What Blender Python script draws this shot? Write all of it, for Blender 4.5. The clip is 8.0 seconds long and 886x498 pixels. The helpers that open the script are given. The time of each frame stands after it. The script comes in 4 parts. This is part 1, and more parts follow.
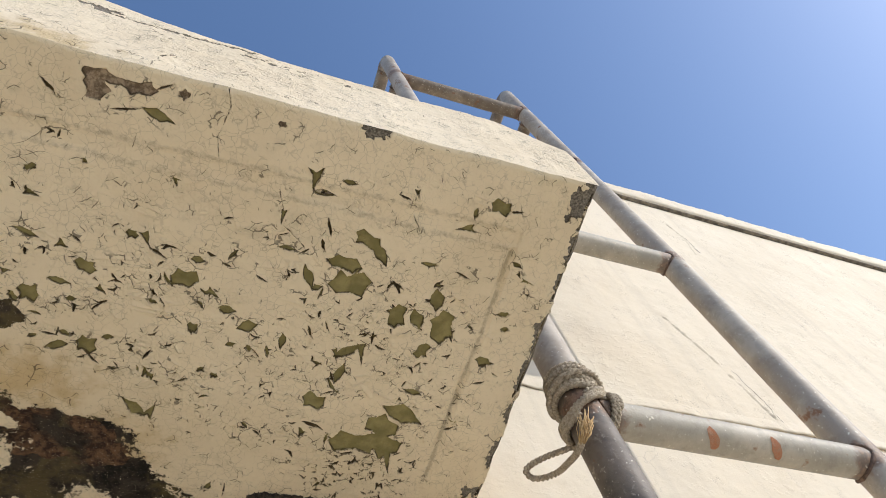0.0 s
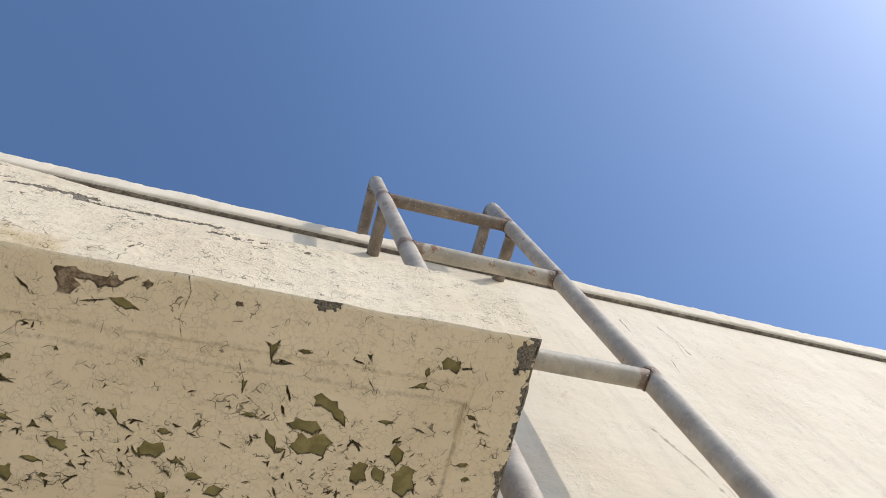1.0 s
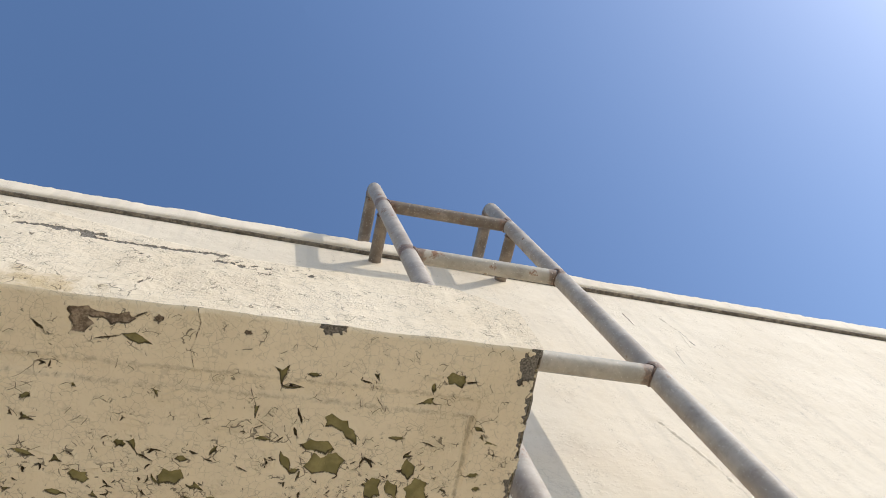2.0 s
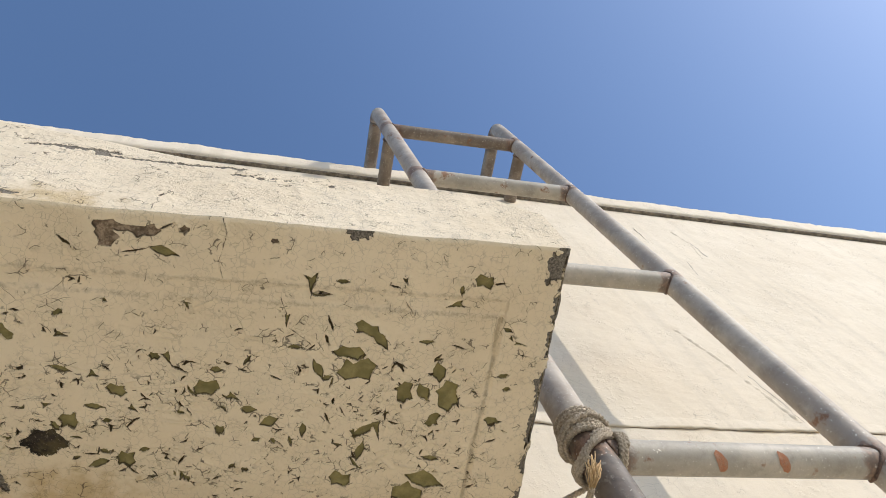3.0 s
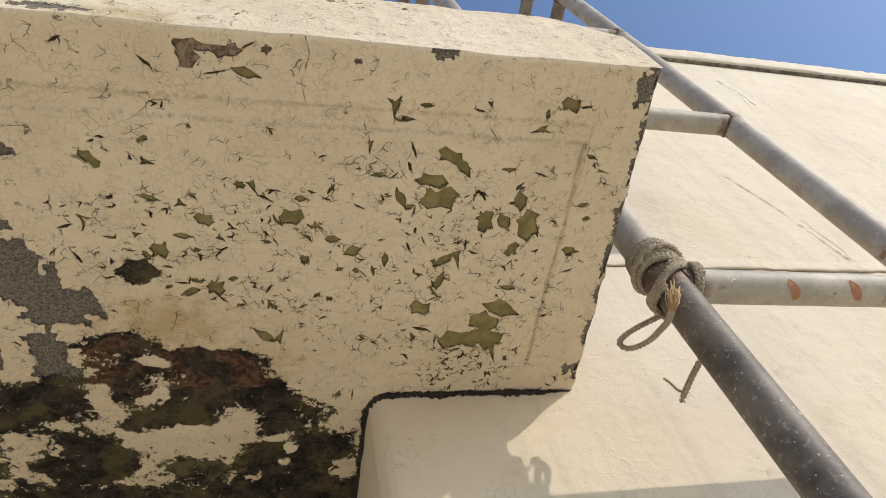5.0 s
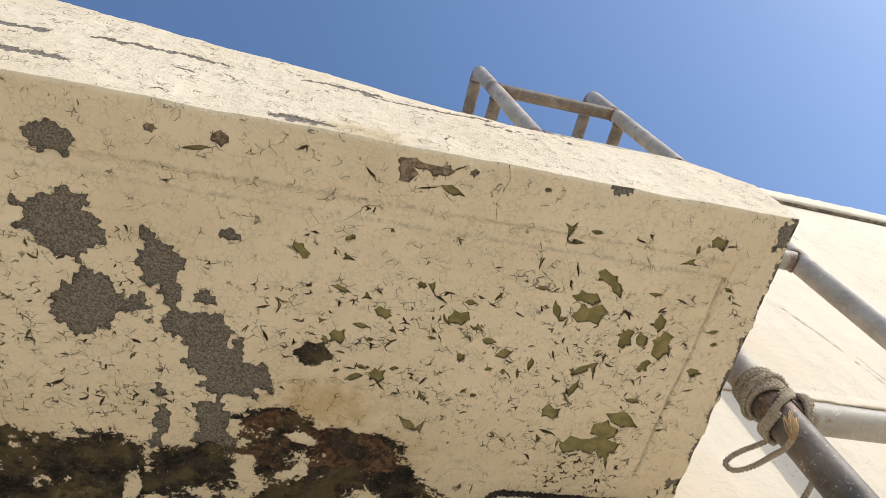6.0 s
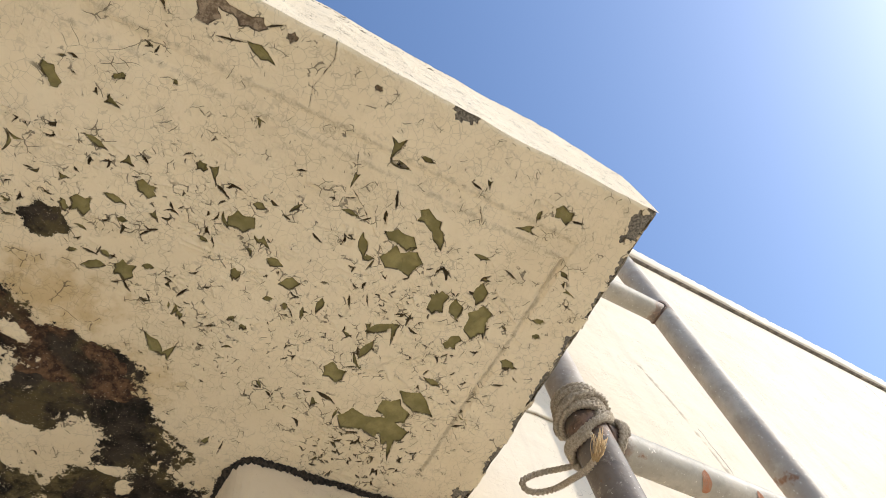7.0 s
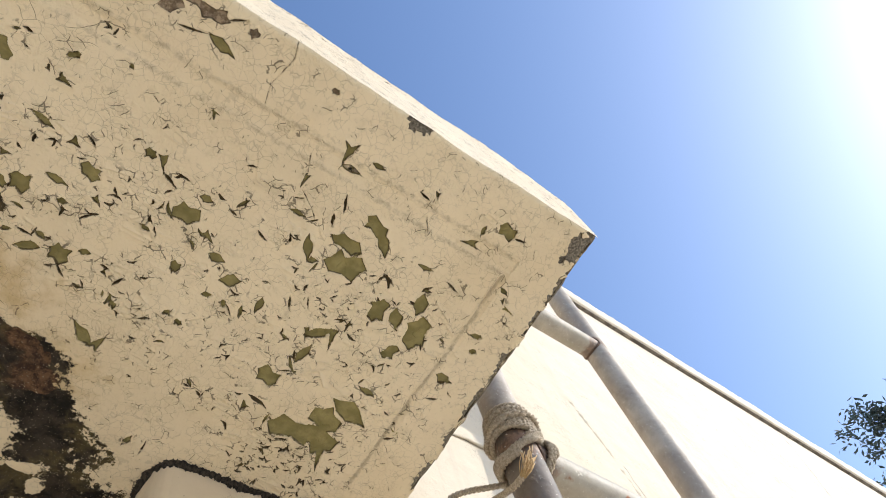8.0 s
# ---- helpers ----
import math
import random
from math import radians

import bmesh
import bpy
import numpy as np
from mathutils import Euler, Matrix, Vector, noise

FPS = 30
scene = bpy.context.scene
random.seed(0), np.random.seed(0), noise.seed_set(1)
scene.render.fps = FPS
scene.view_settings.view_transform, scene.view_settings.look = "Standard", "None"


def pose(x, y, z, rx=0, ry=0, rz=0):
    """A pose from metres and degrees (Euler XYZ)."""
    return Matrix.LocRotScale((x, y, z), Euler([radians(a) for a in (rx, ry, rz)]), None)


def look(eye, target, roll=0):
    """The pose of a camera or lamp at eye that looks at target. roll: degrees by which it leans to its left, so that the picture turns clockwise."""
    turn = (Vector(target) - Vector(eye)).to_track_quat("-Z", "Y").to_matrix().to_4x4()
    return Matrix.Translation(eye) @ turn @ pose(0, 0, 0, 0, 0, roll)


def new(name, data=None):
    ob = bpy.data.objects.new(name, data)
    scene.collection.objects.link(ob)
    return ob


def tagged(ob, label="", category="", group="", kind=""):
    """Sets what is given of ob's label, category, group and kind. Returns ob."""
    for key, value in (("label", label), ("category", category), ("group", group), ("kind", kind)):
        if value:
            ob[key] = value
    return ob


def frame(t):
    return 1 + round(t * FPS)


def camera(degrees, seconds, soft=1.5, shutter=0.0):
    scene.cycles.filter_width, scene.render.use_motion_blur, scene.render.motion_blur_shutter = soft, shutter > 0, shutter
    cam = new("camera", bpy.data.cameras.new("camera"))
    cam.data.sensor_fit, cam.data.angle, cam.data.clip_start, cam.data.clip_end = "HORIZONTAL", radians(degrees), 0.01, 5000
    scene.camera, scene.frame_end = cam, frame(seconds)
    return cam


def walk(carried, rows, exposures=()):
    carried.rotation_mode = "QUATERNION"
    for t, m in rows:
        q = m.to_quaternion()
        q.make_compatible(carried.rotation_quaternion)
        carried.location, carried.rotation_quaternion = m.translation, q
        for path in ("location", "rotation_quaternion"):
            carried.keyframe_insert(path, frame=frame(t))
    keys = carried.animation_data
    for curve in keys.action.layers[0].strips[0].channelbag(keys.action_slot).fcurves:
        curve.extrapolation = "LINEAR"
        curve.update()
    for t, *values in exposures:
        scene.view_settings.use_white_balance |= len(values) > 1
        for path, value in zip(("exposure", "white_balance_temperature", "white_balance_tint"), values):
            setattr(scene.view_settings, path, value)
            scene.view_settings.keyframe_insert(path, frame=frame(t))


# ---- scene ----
cam = camera(64.4, 8.0, soft=0.85)
PATH = [
    (0, (-0.272, -0.524, 1.578), (0.285, 0.245, 3.338), -20.0),
    (0.5, (-0.255, -0.551, 1.565), (0.27, 0.142, 3.366), -22.4),
    (1, (-0.247, -0.604, 1.558), (0.235, -0.063, 3.423), -27.9),
    (1.2, (-0.251, -0.637, 1.551), (0.209, -0.157, 3.437), -31.1),
    (2.3, (-0.254, -0.615, 1.547), (0.237, 0.0, 3.385), -28.5),
    (2.5, (-0.26, -0.604, 1.546), (0.235, 0.062, 3.366), -27.4),
    (3, (-0.266, -0.596, 1.55), (0.227, 0.134, 3.346), -26.3),
    (3.5, (-0.263, -0.591, 1.547), (0.238, 0.185, 3.321), -25.1),
    (4, (-0.276, -0.571, 1.55), (0.24, 0.293, 3.278), -23.2),
    (4.5, (-0.249, -0.553, 1.537), (0.303, 0.492, 3.15), -20.6),
    (5, (-0.318, -0.548, 1.554), (0.147, 0.515, 3.183), -18.2),
    (5.2, (-0.395, -0.546, 1.555), (0.033, 0.509, 3.199), -16.8),
    (6.3, (-0.487, -0.567, 1.528), (-0.017, 0.227, 3.303), -16.2),
    (6.5, (-0.404, -0.546, 1.55), (0.111, 0.247, 3.312), -17.2),
    (7, (-0.341, -0.466, 1.577), (0.314, 0.193, 3.349), -16.9),
    (7.5, (-0.37, -0.447, 1.581), (0.294, 0.091, 3.39), -19.8),
    (8, (-0.335, -0.447, 1.558), (0.408, 0.033, 3.351), -24.0),
]
EXPOSURE = [(0.0, 0.47, 6600, 10), (1.0, 0.37, 6450, 10), (2.5, 0.42, 6600, 10), (3.5, 0.41, 6650, 10), (4.0, 0.38, 6700, 10), (4.5, 0.32, 6780, 10),
            (5.2, 0.38, 6900, 10), (6.5, 0.68, 6620, 10), (7.0, 0.73, 6680, 10), (8.0, 0.77, 6600, 10)]
walk(cam, [(t, look(eye, target, roll)) for t, eye, target, roll in PATH], EXPOSURE)


# ---- light ----
TO_SUN = Vector((0.187, -0.155, 0.150)).normalized()
world = bpy.data.worlds.new("sky_world")
scene.world = world
world.use_nodes = True
wn = world.node_tree.nodes
wn.clear()
sky = wn.new("ShaderNodeTexSky")
sky.sky_type = 'NISHITA'
sky.sun_disc = False
sky.sun_elevation = math.asin(TO_SUN.z)
sky.sun_rotation = math.atan2(TO_SUN.x, TO_SUN.y)
sky.air_density, sky.dust_density, sky.ozone_density = 1.1, 1.7, 6.0
bg = wn.new("ShaderNodeBackground")
bg.inputs["Strength"].default_value = 0.15
wo = wn.new("ShaderNodeOutputWorld")
world.node_tree.links.new(sky.outputs[0], bg.inputs[0])
world.node_tree.links.new(bg.outputs[0], wo.inputs[0])
sun_data = bpy.data.lights.new("sun", "SUN")
sun_data.energy, sun_data.angle, sun_data.color = 2.0, radians(0.55), (1.0, 0.94, 0.85)
sun = new("sun", sun_data)
sun.matrix_world = look(TO_SUN * 30, (0, 0, 0))


# ---- materials ----
class Mat:
    """A node material under construction."""

    def __init__(self, name, rough=0.8, metal=0.0):
        self.m = bpy.data.materials.new(name)
        self.m.use_nodes = True
        self.t = self.m.node_tree
        self.b = self.t.nodes["Principled BSDF"]
        self.b.inputs["Roughness"].default_value = rough
        self.b.inputs["Metallic"].default_value = metal
        self.geo = self.t.nodes.new("ShaderNodeNewGeometry")
        self.pos = self.geo.outputs["Position"]

    def n(self, kind, **inputs):
        nd = self.t.nodes.new(kind)
        for k, v in inputs.items():
            self.put(nd.inputs[k.replace("_", " ")], v)
        return nd

    def put(self, socket, v):
        if isinstance(v, bpy.types.NodeSocket):
            self.t.links.new(v, socket)
        else:
            socket.default_value = v

    def noise(self, scale, detail=4.0, rough=0.55, where=None, distortion=0.0):
        nd = self.n("ShaderNodeTexNoise", Vector=where or self.pos, Scale=scale, Detail=detail, Roughness=rough, Distortion=distortion)
        return nd.outputs["Fac"]

    def math(self, op, a, b=0.0, c=None):
        nd = self.t.nodes.new("ShaderNodeMath")
        nd.operation = op
        self.put(nd.inputs[0], a)
        self.put(nd.inputs[1], b)
        if c is not None:
            self.put(nd.inputs[2], c)
        return nd.outputs[0]

    def step(self, v, lo, hi):
        nd = self.t.nodes.new("ShaderNodeMapRange")
        nd.interpolation_type = 'SMOOTHSTEP'
        self.put(nd.inputs["Value"], v)
        nd.inputs["From Min"].default_value, nd.inputs["From Max"].default_value = lo, hi
        return nd.outputs["Result"]

    def mix(self, f, a, b):
        nd = self.t.nodes.new("ShaderNodeMix")
        nd.data_type = 'RGBA'
        self.put(nd.inputs["Factor"], f)
        for s, v in ((nd.inputs[6], a), (nd.inputs[7], b)):
            self.put(s, v if isinstance(v, bpy.types.NodeSocket) else (*v, 1.0))
        return nd.outputs[2]

    def cracks(self, scale, width, warp=0.006, where=None):
        """1 on the seams of an irregular net of cells, 0 off them."""
        w = self.n("ShaderNodeTexNoise", Vector=where or self.pos, Scale=scale * 0.9, Detail=3.0)
        off = self.n("ShaderNodeVectorMath", )
        off.operation = 'MULTIPLY_ADD'
        self.put(off.inputs[0], w.outputs["Color"])
        off.inputs[1].default_value = (warp, warp, warp)
        self.put(off.inputs[2], where or self.pos)
        v = self.t.nodes.new("ShaderNodeTexVoronoi")
        v.feature = 'DISTANCE_TO_EDGE'
        self.put(v.inputs["Vector"], off.outputs[0])
        v.inputs["Scale"].default_value = scale
        return self.math('SUBTRACT', 1.0, self.step(v.outputs["Distance"], width * 0.35, width))

    def attr(self, name):
        nd = self.t.nodes.new("ShaderNodeAttribute")
        nd.attribute_name = name
        return nd.outputs["Fac"]

    def bump(self, h, strength, distance, under=None):
        nd = self.n("ShaderNodeBump", Height=h, Strength=strength, Distance=distance)
        if under is not None:
            self.put(nd.inputs["Normal"], under)
        return nd.outputs[0]

    def done(self, color, normal=None, rough=None):
        self.put(self.b.inputs["Base Color"], color if isinstance(color, bpy.types.NodeSocket) else (*color, 1.0))
        if normal is not None:
            self.put(self.b.inputs["Normal"], normal)
        if rough is not None:
            self.put(self.b.inputs["Roughness"], rough)
        return self.m


def make_peeling(name, paint, paint_b, crack_amount):
    """Old cream paint over a green coat over cement; the coats bared follow the attributes of the mesh."""
    k = Mat(name, 0.72)
    k.b.inputs["Specular IOR Level"].default_value = 0.22
    broad, fine, grit = k.noise(7, 4), k.noise(60, 4), k.noise(420, 3)
    cream = k.mix(k.step(broad, 0.35, 0.7), paint, paint_b)
    cream = k.mix(k.math('MULTIPLY', k.step(fine, 0.52, 0.8), 0.35), cream, (0.40, 0.34, 0.22))
    hair = k.math('MULTIPLY', k.cracks(140, 0.034, 0.005), k.step(k.noise(40, 4), 0.38, 0.58))
    wide = k.math('MULTIPLY', k.cracks(85, 0.034, 0.008), k.step(k.noise(60, 3), 0.57, 0.62))
    long = k.math('MULTIPLY', k.cracks(15, 0.0042, 0.04), k.step(k.noise(13, 3), 0.60, 0.66))
    wide = k.math('MAXIMUM', wide, long)
    split = k.math('MULTIPLY', k.cracks(95, 0.062, 0.009), k.math('MULTIPLY', k.step(k.attr("chip"), -0.0080, -0.0015), k.step(k.noise(80, 3), 0.53, 0.58)))
    wide = k.math('MAXIMUM', wide, split)
    net = k.math('MULTIPLY', k.math('MAXIMUM', k.math('MULTIPLY', hair, 0.26), k.math('MULTIPLY', wide, 0.68)), crack_amount)
    speck = k.math('MULTIPLY', k.step(grit, 0.66, 0.74), k.step(k.noise(25, 3), 0.5, 0.7))
    rust = k.step(k.math('ADD', k.attr("rust"), k.math('MULTIPLY', k.math('SUBTRACT', fine, 0.5), 1.6)), 0.15, 0.9)
    cream = k.mix(k.math('MULTIPLY', rust, 0.60), cream, (0.45, 0.31, 0.125))
    cream = k.mix(k.math('MULTIPLY', speck, 0.5), cream, (0.22, 0.16, 0.09))
    cream = k.mix(net, cream, (0.045, 0.032, 0.02))
    olive = k.mix(k.step(fine, 0.35, 0.7), (0.200, 0.172, 0.070), (0.305, 0.262, 0.112))
    cement = k.mix(k.step(k.noise(520, 5, 0.75), 0.4, 0.62), (0.095, 0.083, 0.067), (0.265, 0.235, 0.19))
    brown = k.mix(k.step(k.noise(210, 5, 0.7), 0.38, 0.62), (0.15, 0.108, 0.072), (0.35, 0.275, 0.195))
    kind = k.attr("kind")
    gap = k.mix(k.step(fine, 0.4, 0.7), (0.060, 0.041, 0.020), (0.150, 0.118, 0.056))
    under = k.mix(k.step(kind, -0.7, -0.3), gap, olive)
    under = k.mix(k.step(kind, 0.3, 0.7), under, cement)
    under = k.mix(k.step(kind, 1.3, 1.7), under, brown)
    bare = k.step(k.math('ADD', k.attr("chip"), k.math('MULTIPLY', k.math('SUBTRACT', k.noise(300, 3), 0.5), 0.0020)), -0.0001, 0.0003)
    colour = k.mix(bare, cream, under)
    # dark rim round each chip: painted shadow of the coat's edge, with lodged dirt
    rim = k.math('SUBTRACT', 1.0, k.step(k.math('ABSOLUTE', k.math('SUBTRACT', k.attr("chip"), 0.0002)), 0.00015, 0.0006))
    colour = k.mix(k.math('MULTIPLY', k.math('MULTIPLY', rim, k.step(k.noise(90, 3), 0.36, 0.52)), 0.8), colour, (0.060, 0.043, 0.024))
    # brown tint: dirt on the edge, painted shade and dirt in the grooves
    grime_shade = k.step(k.math('ADD', k.attr("grime_shade"), k.math('MULTIPLY', k.math('SUBTRACT', k.noise(150, 4, 0.7), 0.5), 1.3)), 0.25, 0.8)
    colour = k.mix(k.math('MULTIPLY', grime_shade, 0.5), colour, (0.21, 0.165, 0.105))
    soot = k.mix(k.step(k.noise(40, 5, 0.7), 0.38, 0.62), (0.010, 0.008, 0.006), (0.046, 0.036, 0.026))
    soot = k.mix(k.math('MULTIPLY', k.step(k.noise(22, 5, 0.65), 0.48, 0.62), 0.85), soot, (0.095, 0.074, 0.034))
    tan = k.mix(k.step(k.noise(130, 5, 0.7), 0.4, 0.62), (0.035, 0.019, 0.012), (0.135, 0.076, 0.042))
    soot = k.mix(k.math('MULTIPLY', k.math('MULTIPLY', k.step(kind, 2.2, 2.8), k.step(k.noise(28, 4), 0.36, 0.52)), k.math('SUBTRACT', 1.0, k.step(kind, 3.2, 3.8))), soot, tan)
    mud = k.mix(k.step(k.noise(75, 5, 0.7), 0.36, 0.62), (0.032, 0.026, 0.012), (0.135, 0.108, 0.054))
    soot = k.mix(k.math('MULTIPLY', k.step(kind, 3.3, 3.8), k.step(k.noise(34, 4), 0.36, 0.50)), soot, mud)
    soot = k.mix(k.math('MULTIPLY', k.step(k.noise(620, 3), 0.63, 0.70), 0.55), soot, (0.34, 0.28, 0.21))
    dark_field = k.math('ADD', k.attr("dark"), k.math('ADD', k.math('MULTIPLY', k.math('SUBTRACT', k.noise(120, 8, 0.78), 0.5), 3.6), k.math('MULTIPLY', k.math('SUBTRACT', k.noise(34, 5, 0.7), 0.5), 2.6)))
    dark = k.step(dark_field, 0.06, 0.16)
    colour = k.mix(dark, colour, soot)
    height = k.math('SUBTRACT', k.math('MULTIPLY', grit, 0.3), k.math('MULTIPLY', k.math('MAXIMUM', net, k.math('MULTIPLY', dark, 0.8)), 1.0))
    flake = k.cracks(170, 0.20, 0.010)
    height = k.math('SUBTRACT', height, k.math('MULTIPLY', flake, k.math('MULTIPLY', k.step(k.noise(30, 3), 0.42, 0.62), 0.5)))
    normal = k.bump(height, 0.6, 0.0014, k.bump(fine, 0.35, 0.005))
    return k.done(colour, normal, k.math('ADD', 0.62, k.math('MULTIPLY', grit, 0.3)))


PAINT = make_peeling("peeling_cream_paint", (0.75, 0.645, 0.465), (0.68, 0.575, 0.40), 1.0)
FASCIA_PAINT = make_peeling("flaking_sunlit_paint", (0.74, 0.635, 0.475), (0.68, 0.57, 0.41), 1.0)


def make_wall():
    k = Mat("cream_wall_paint", 0.75)
    broad, mid, grit = k.noise(2.3, 5), k.noise(28, 5), k.noise(330, 3)
    stretch = k.n("ShaderNodeMapping", Vector=k.pos, Scale=(26.0, 26.0, 0.9))
    runs = k.noise(1.0, 5, 0.6, where=stretch.outputs[0])
    c = k.mix(k.step(broad, 0.35, 0.7), (0.715, 0.622, 0.478), (0.66, 0.563, 0.42))
    c = k.mix(k.math('MULTIPLY', k.step(runs, 0.50, 0.68), 0.45), c, (0.57, 0.49, 0.375))
    c = k.mix(k.math('MULTIPLY', k.step(mid, 0.58, 0.75), 0.22), c, (0.54, 0.48, 0.37))
    net = k.math('MULTIPLY', k.cracks(26, 0.009, 0.06), k.step(k.noise(6.5, 4), 0.54, 0.64))
    c = k.mix(k.math('MULTIPLY', net, 0.55), c, (0.25, 0.2, 0.14))
    lift = k.math('MULTIPLY', k.step(k.noise(75, 4, 0.6), 0.5, 0.64), k.step(k.noise(5, 3), 0.46, 0.62))
    h = k.math('ADD', k.math('MULTIPLY', grit, 0.35), k.math('MULTIPLY', lift, 0.45))
    fine_net = k.math('MULTIPLY', k.cracks(75, 0.022, 0.03), k.step(k.noise(17, 4), 0.53, 0.66))
    c = k.mix(k.math('MULTIPLY', fine_net, 0.45), c, (0.20, 0.15, 0.095))
    c = k.mix(k.math('MULTIPLY', k.step(k.noise(11, 6, 0.7), 0.52, 0.74), 0.42), c, (0.50, 0.40, 0.265))
    c = k.mix(k.math('MULTIPLY', k.step(k.noise(260, 3), 0.68, 0.74), 0.5), c, (0.26, 0.20, 0.13))
    h = k.math('SUBTRACT', h, k.math('MULTIPLY', fine_net, 0.8))
    return k.done(c, k.bump(h, 0.4, 0.0025, k.bump(k.noise(7, 4), 0.30, 0.024)))


WALL = make_wall()


def make_rough(name, a, b, scale, bump=0.5, rough=0.9):
    k = Mat(name, rough)
    c = k.mix(k.step(k.noise(scale, 6, 0.7), 0.36, 0.64), a, b)
    c = k.mix(k.math('MULTIPLY', k.step(k.noise(scale * 0.13, 4), 0.45, 0.7), 0.5), c, a)
    return k.done(c, k.bump(k.noise(scale * 1.7, 5, 0.7), bump, 0.004))


MOULD = make_rough("black_mould", (0.010, 0.008, 0.006), (0.075, 0.058, 0.042), 330, 0.9)
GROOVE = make_rough("weathered_cement_edge", (0.12, 0.10, 0.078), (0.33, 0.285, 0.22), 60, 0.7)
GROUND = make_rough("pale_dusty_paving", (0.58, 0.53, 0.435), (0.67, 0.61, 0.505), 14, 0.4)
ROOF = make_rough("roof_cement", (0.30, 0.27, 0.22), (0.42, 0.38, 0.31), 20, 0.4)
BARK = make_rough("grey_bark", (0.08, 0.06, 0.045), (0.16, 0.13, 0.10), 30, 0.8)


def make_pipe(name, clean, worn, wear):
    k = Mat(name, 0.6, 0.0)
    k.b.inputs["Specular IOR Level"].default_value = 0.3
    obj = k.t.nodes.new("ShaderNodeTexCoord").outputs["Object"]
    m1, m2, m3 = k.noise(14, 5, 0.65, obj), k.noise(120, 5, 0.7, obj), k.noise(270, 2, 0.5, obj)
    c = k.mix(k.step(m1, 0.38, 0.68), clean, worn)
    c = k.mix(k.math('MULTIPLY', k.step(m2, 0.55, 0.72), 0.6), c, (0.50, 0.46, 0.38))
    c = k.mix(k.math('MULTIPLY', k.step(k.noise(22, 5, 0.7, obj), 0.66 - wear, 0.74 - wear), 0.85), c, (0.24, 0.105, 0.045))
    c = k.mix(k.math('MULTIPLY', k.step(k.noise(42, 6, 0.72, obj), 0.48, 0.70), 0.34), c, (0.17, 0.145, 0.12))
    near = k.step(k.math('ADD', k.attr("joint"), k.math('MULTIPLY', k.math('SUBTRACT', k.noise(60, 5, 0.7, obj), 0.5), 1.7)), 0.35, 0.75)
    c = k.mix(k.math('MULTIPLY', near, 0.8), c, k.mix(k.step(m2, 0.4, 0.6), (0.10, 0.06, 0.042), (0.25, 0.15, 0.10)))
    c = k.mix(k.step(m3, 0.69, 0.72), c, (0.70, 0.66, 0.56))
    return k.done(c, k.bump(m2, 0.3, 0.0015), k.math('ADD', 0.42, k.math('MULTIPLY', m2, 0.3)))


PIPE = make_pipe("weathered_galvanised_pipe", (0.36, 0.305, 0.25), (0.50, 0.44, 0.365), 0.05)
PIPE_DARK = make_pipe("dark_lower_pipe", (0.075, 0.064, 0.055), (0.20, 0.165, 0.138), 0.0)
# rusty pipe, its colour darkened to carry the brackets' shade
PIPE_RUSTY_SHADED = make_pipe("shade_darkened_rusty_pipe", (0.17, 0.132, 0.10), (0.32, 0.26, 0.20), 0.04)
RUNG_PIPE = make_pipe("faded_painted_pipe", (0.38, 0.345, 0.285), (0.52, 0.465, 0.38), 0.05)
RUST = make_rough("rust", (0.085, 0.055, 0.042), (0.22, 0.14, 0.10), 160, 0.8)
PRIMER = make_rough("orange_primer_patch", (0.42, 0.16, 0.07), (0.36, 0.20, 0.12), 120, 0.3, 0.6)
ROPE = make_rough("sisal_rope_fibre", (0.40, 0.325, 0.235), (0.66, 0.565, 0.435), 420, 0.7)
FRAY = make_rough("frayed_fibre", (0.44, 0.28, 0.12), (0.60, 0.44, 0.24), 300, 0.3)


def make_leaf():
    k = Mat("dusty_foliage", 0.6)
    r = k.geo.outputs["Random Per Island"]
    return k.done(k.mix(r, (0.080, 0.100, 0.078), (0.130, 0.150, 0.118)))


LEAF = make_leaf()


# ---- mesh helpers ----
def finish(name, me, material, parent=None, label="", smooth=True):
    me.materials.append(material)
    if smooth:
        me.shade_smooth()
    ob = new(name, me)
    if parent is not None:
        ob.parent = parent
    if label:
        ob["label"] = label
    return ob


def part(name, bm, material, parent, label="", smooth=True):
    me = bpy.data.meshes.new(name)
    bm.to_mesh(me)
    bm.free()
    return finish(name, me, material, parent, label, smooth)


def group_at(name, place, label, category, **more):
    ob = new(name)
    ob.location = place
    ob.empty_display_size = 0.05
    return tagged(ob, label, category, **more)


def box(bm, x0, x1, y0, y1, z0, z1):
    m = Matrix.Translation(((x0 + x1) / 2, (y0 + y1) / 2, (z0 + z1) / 2)) @ Matrix.Diagonal((x1 - x0, y1 - y0, z1 - z0, 1))
    return bmesh.ops.create_cube(bm, size=1.0, matrix=m)["verts"]


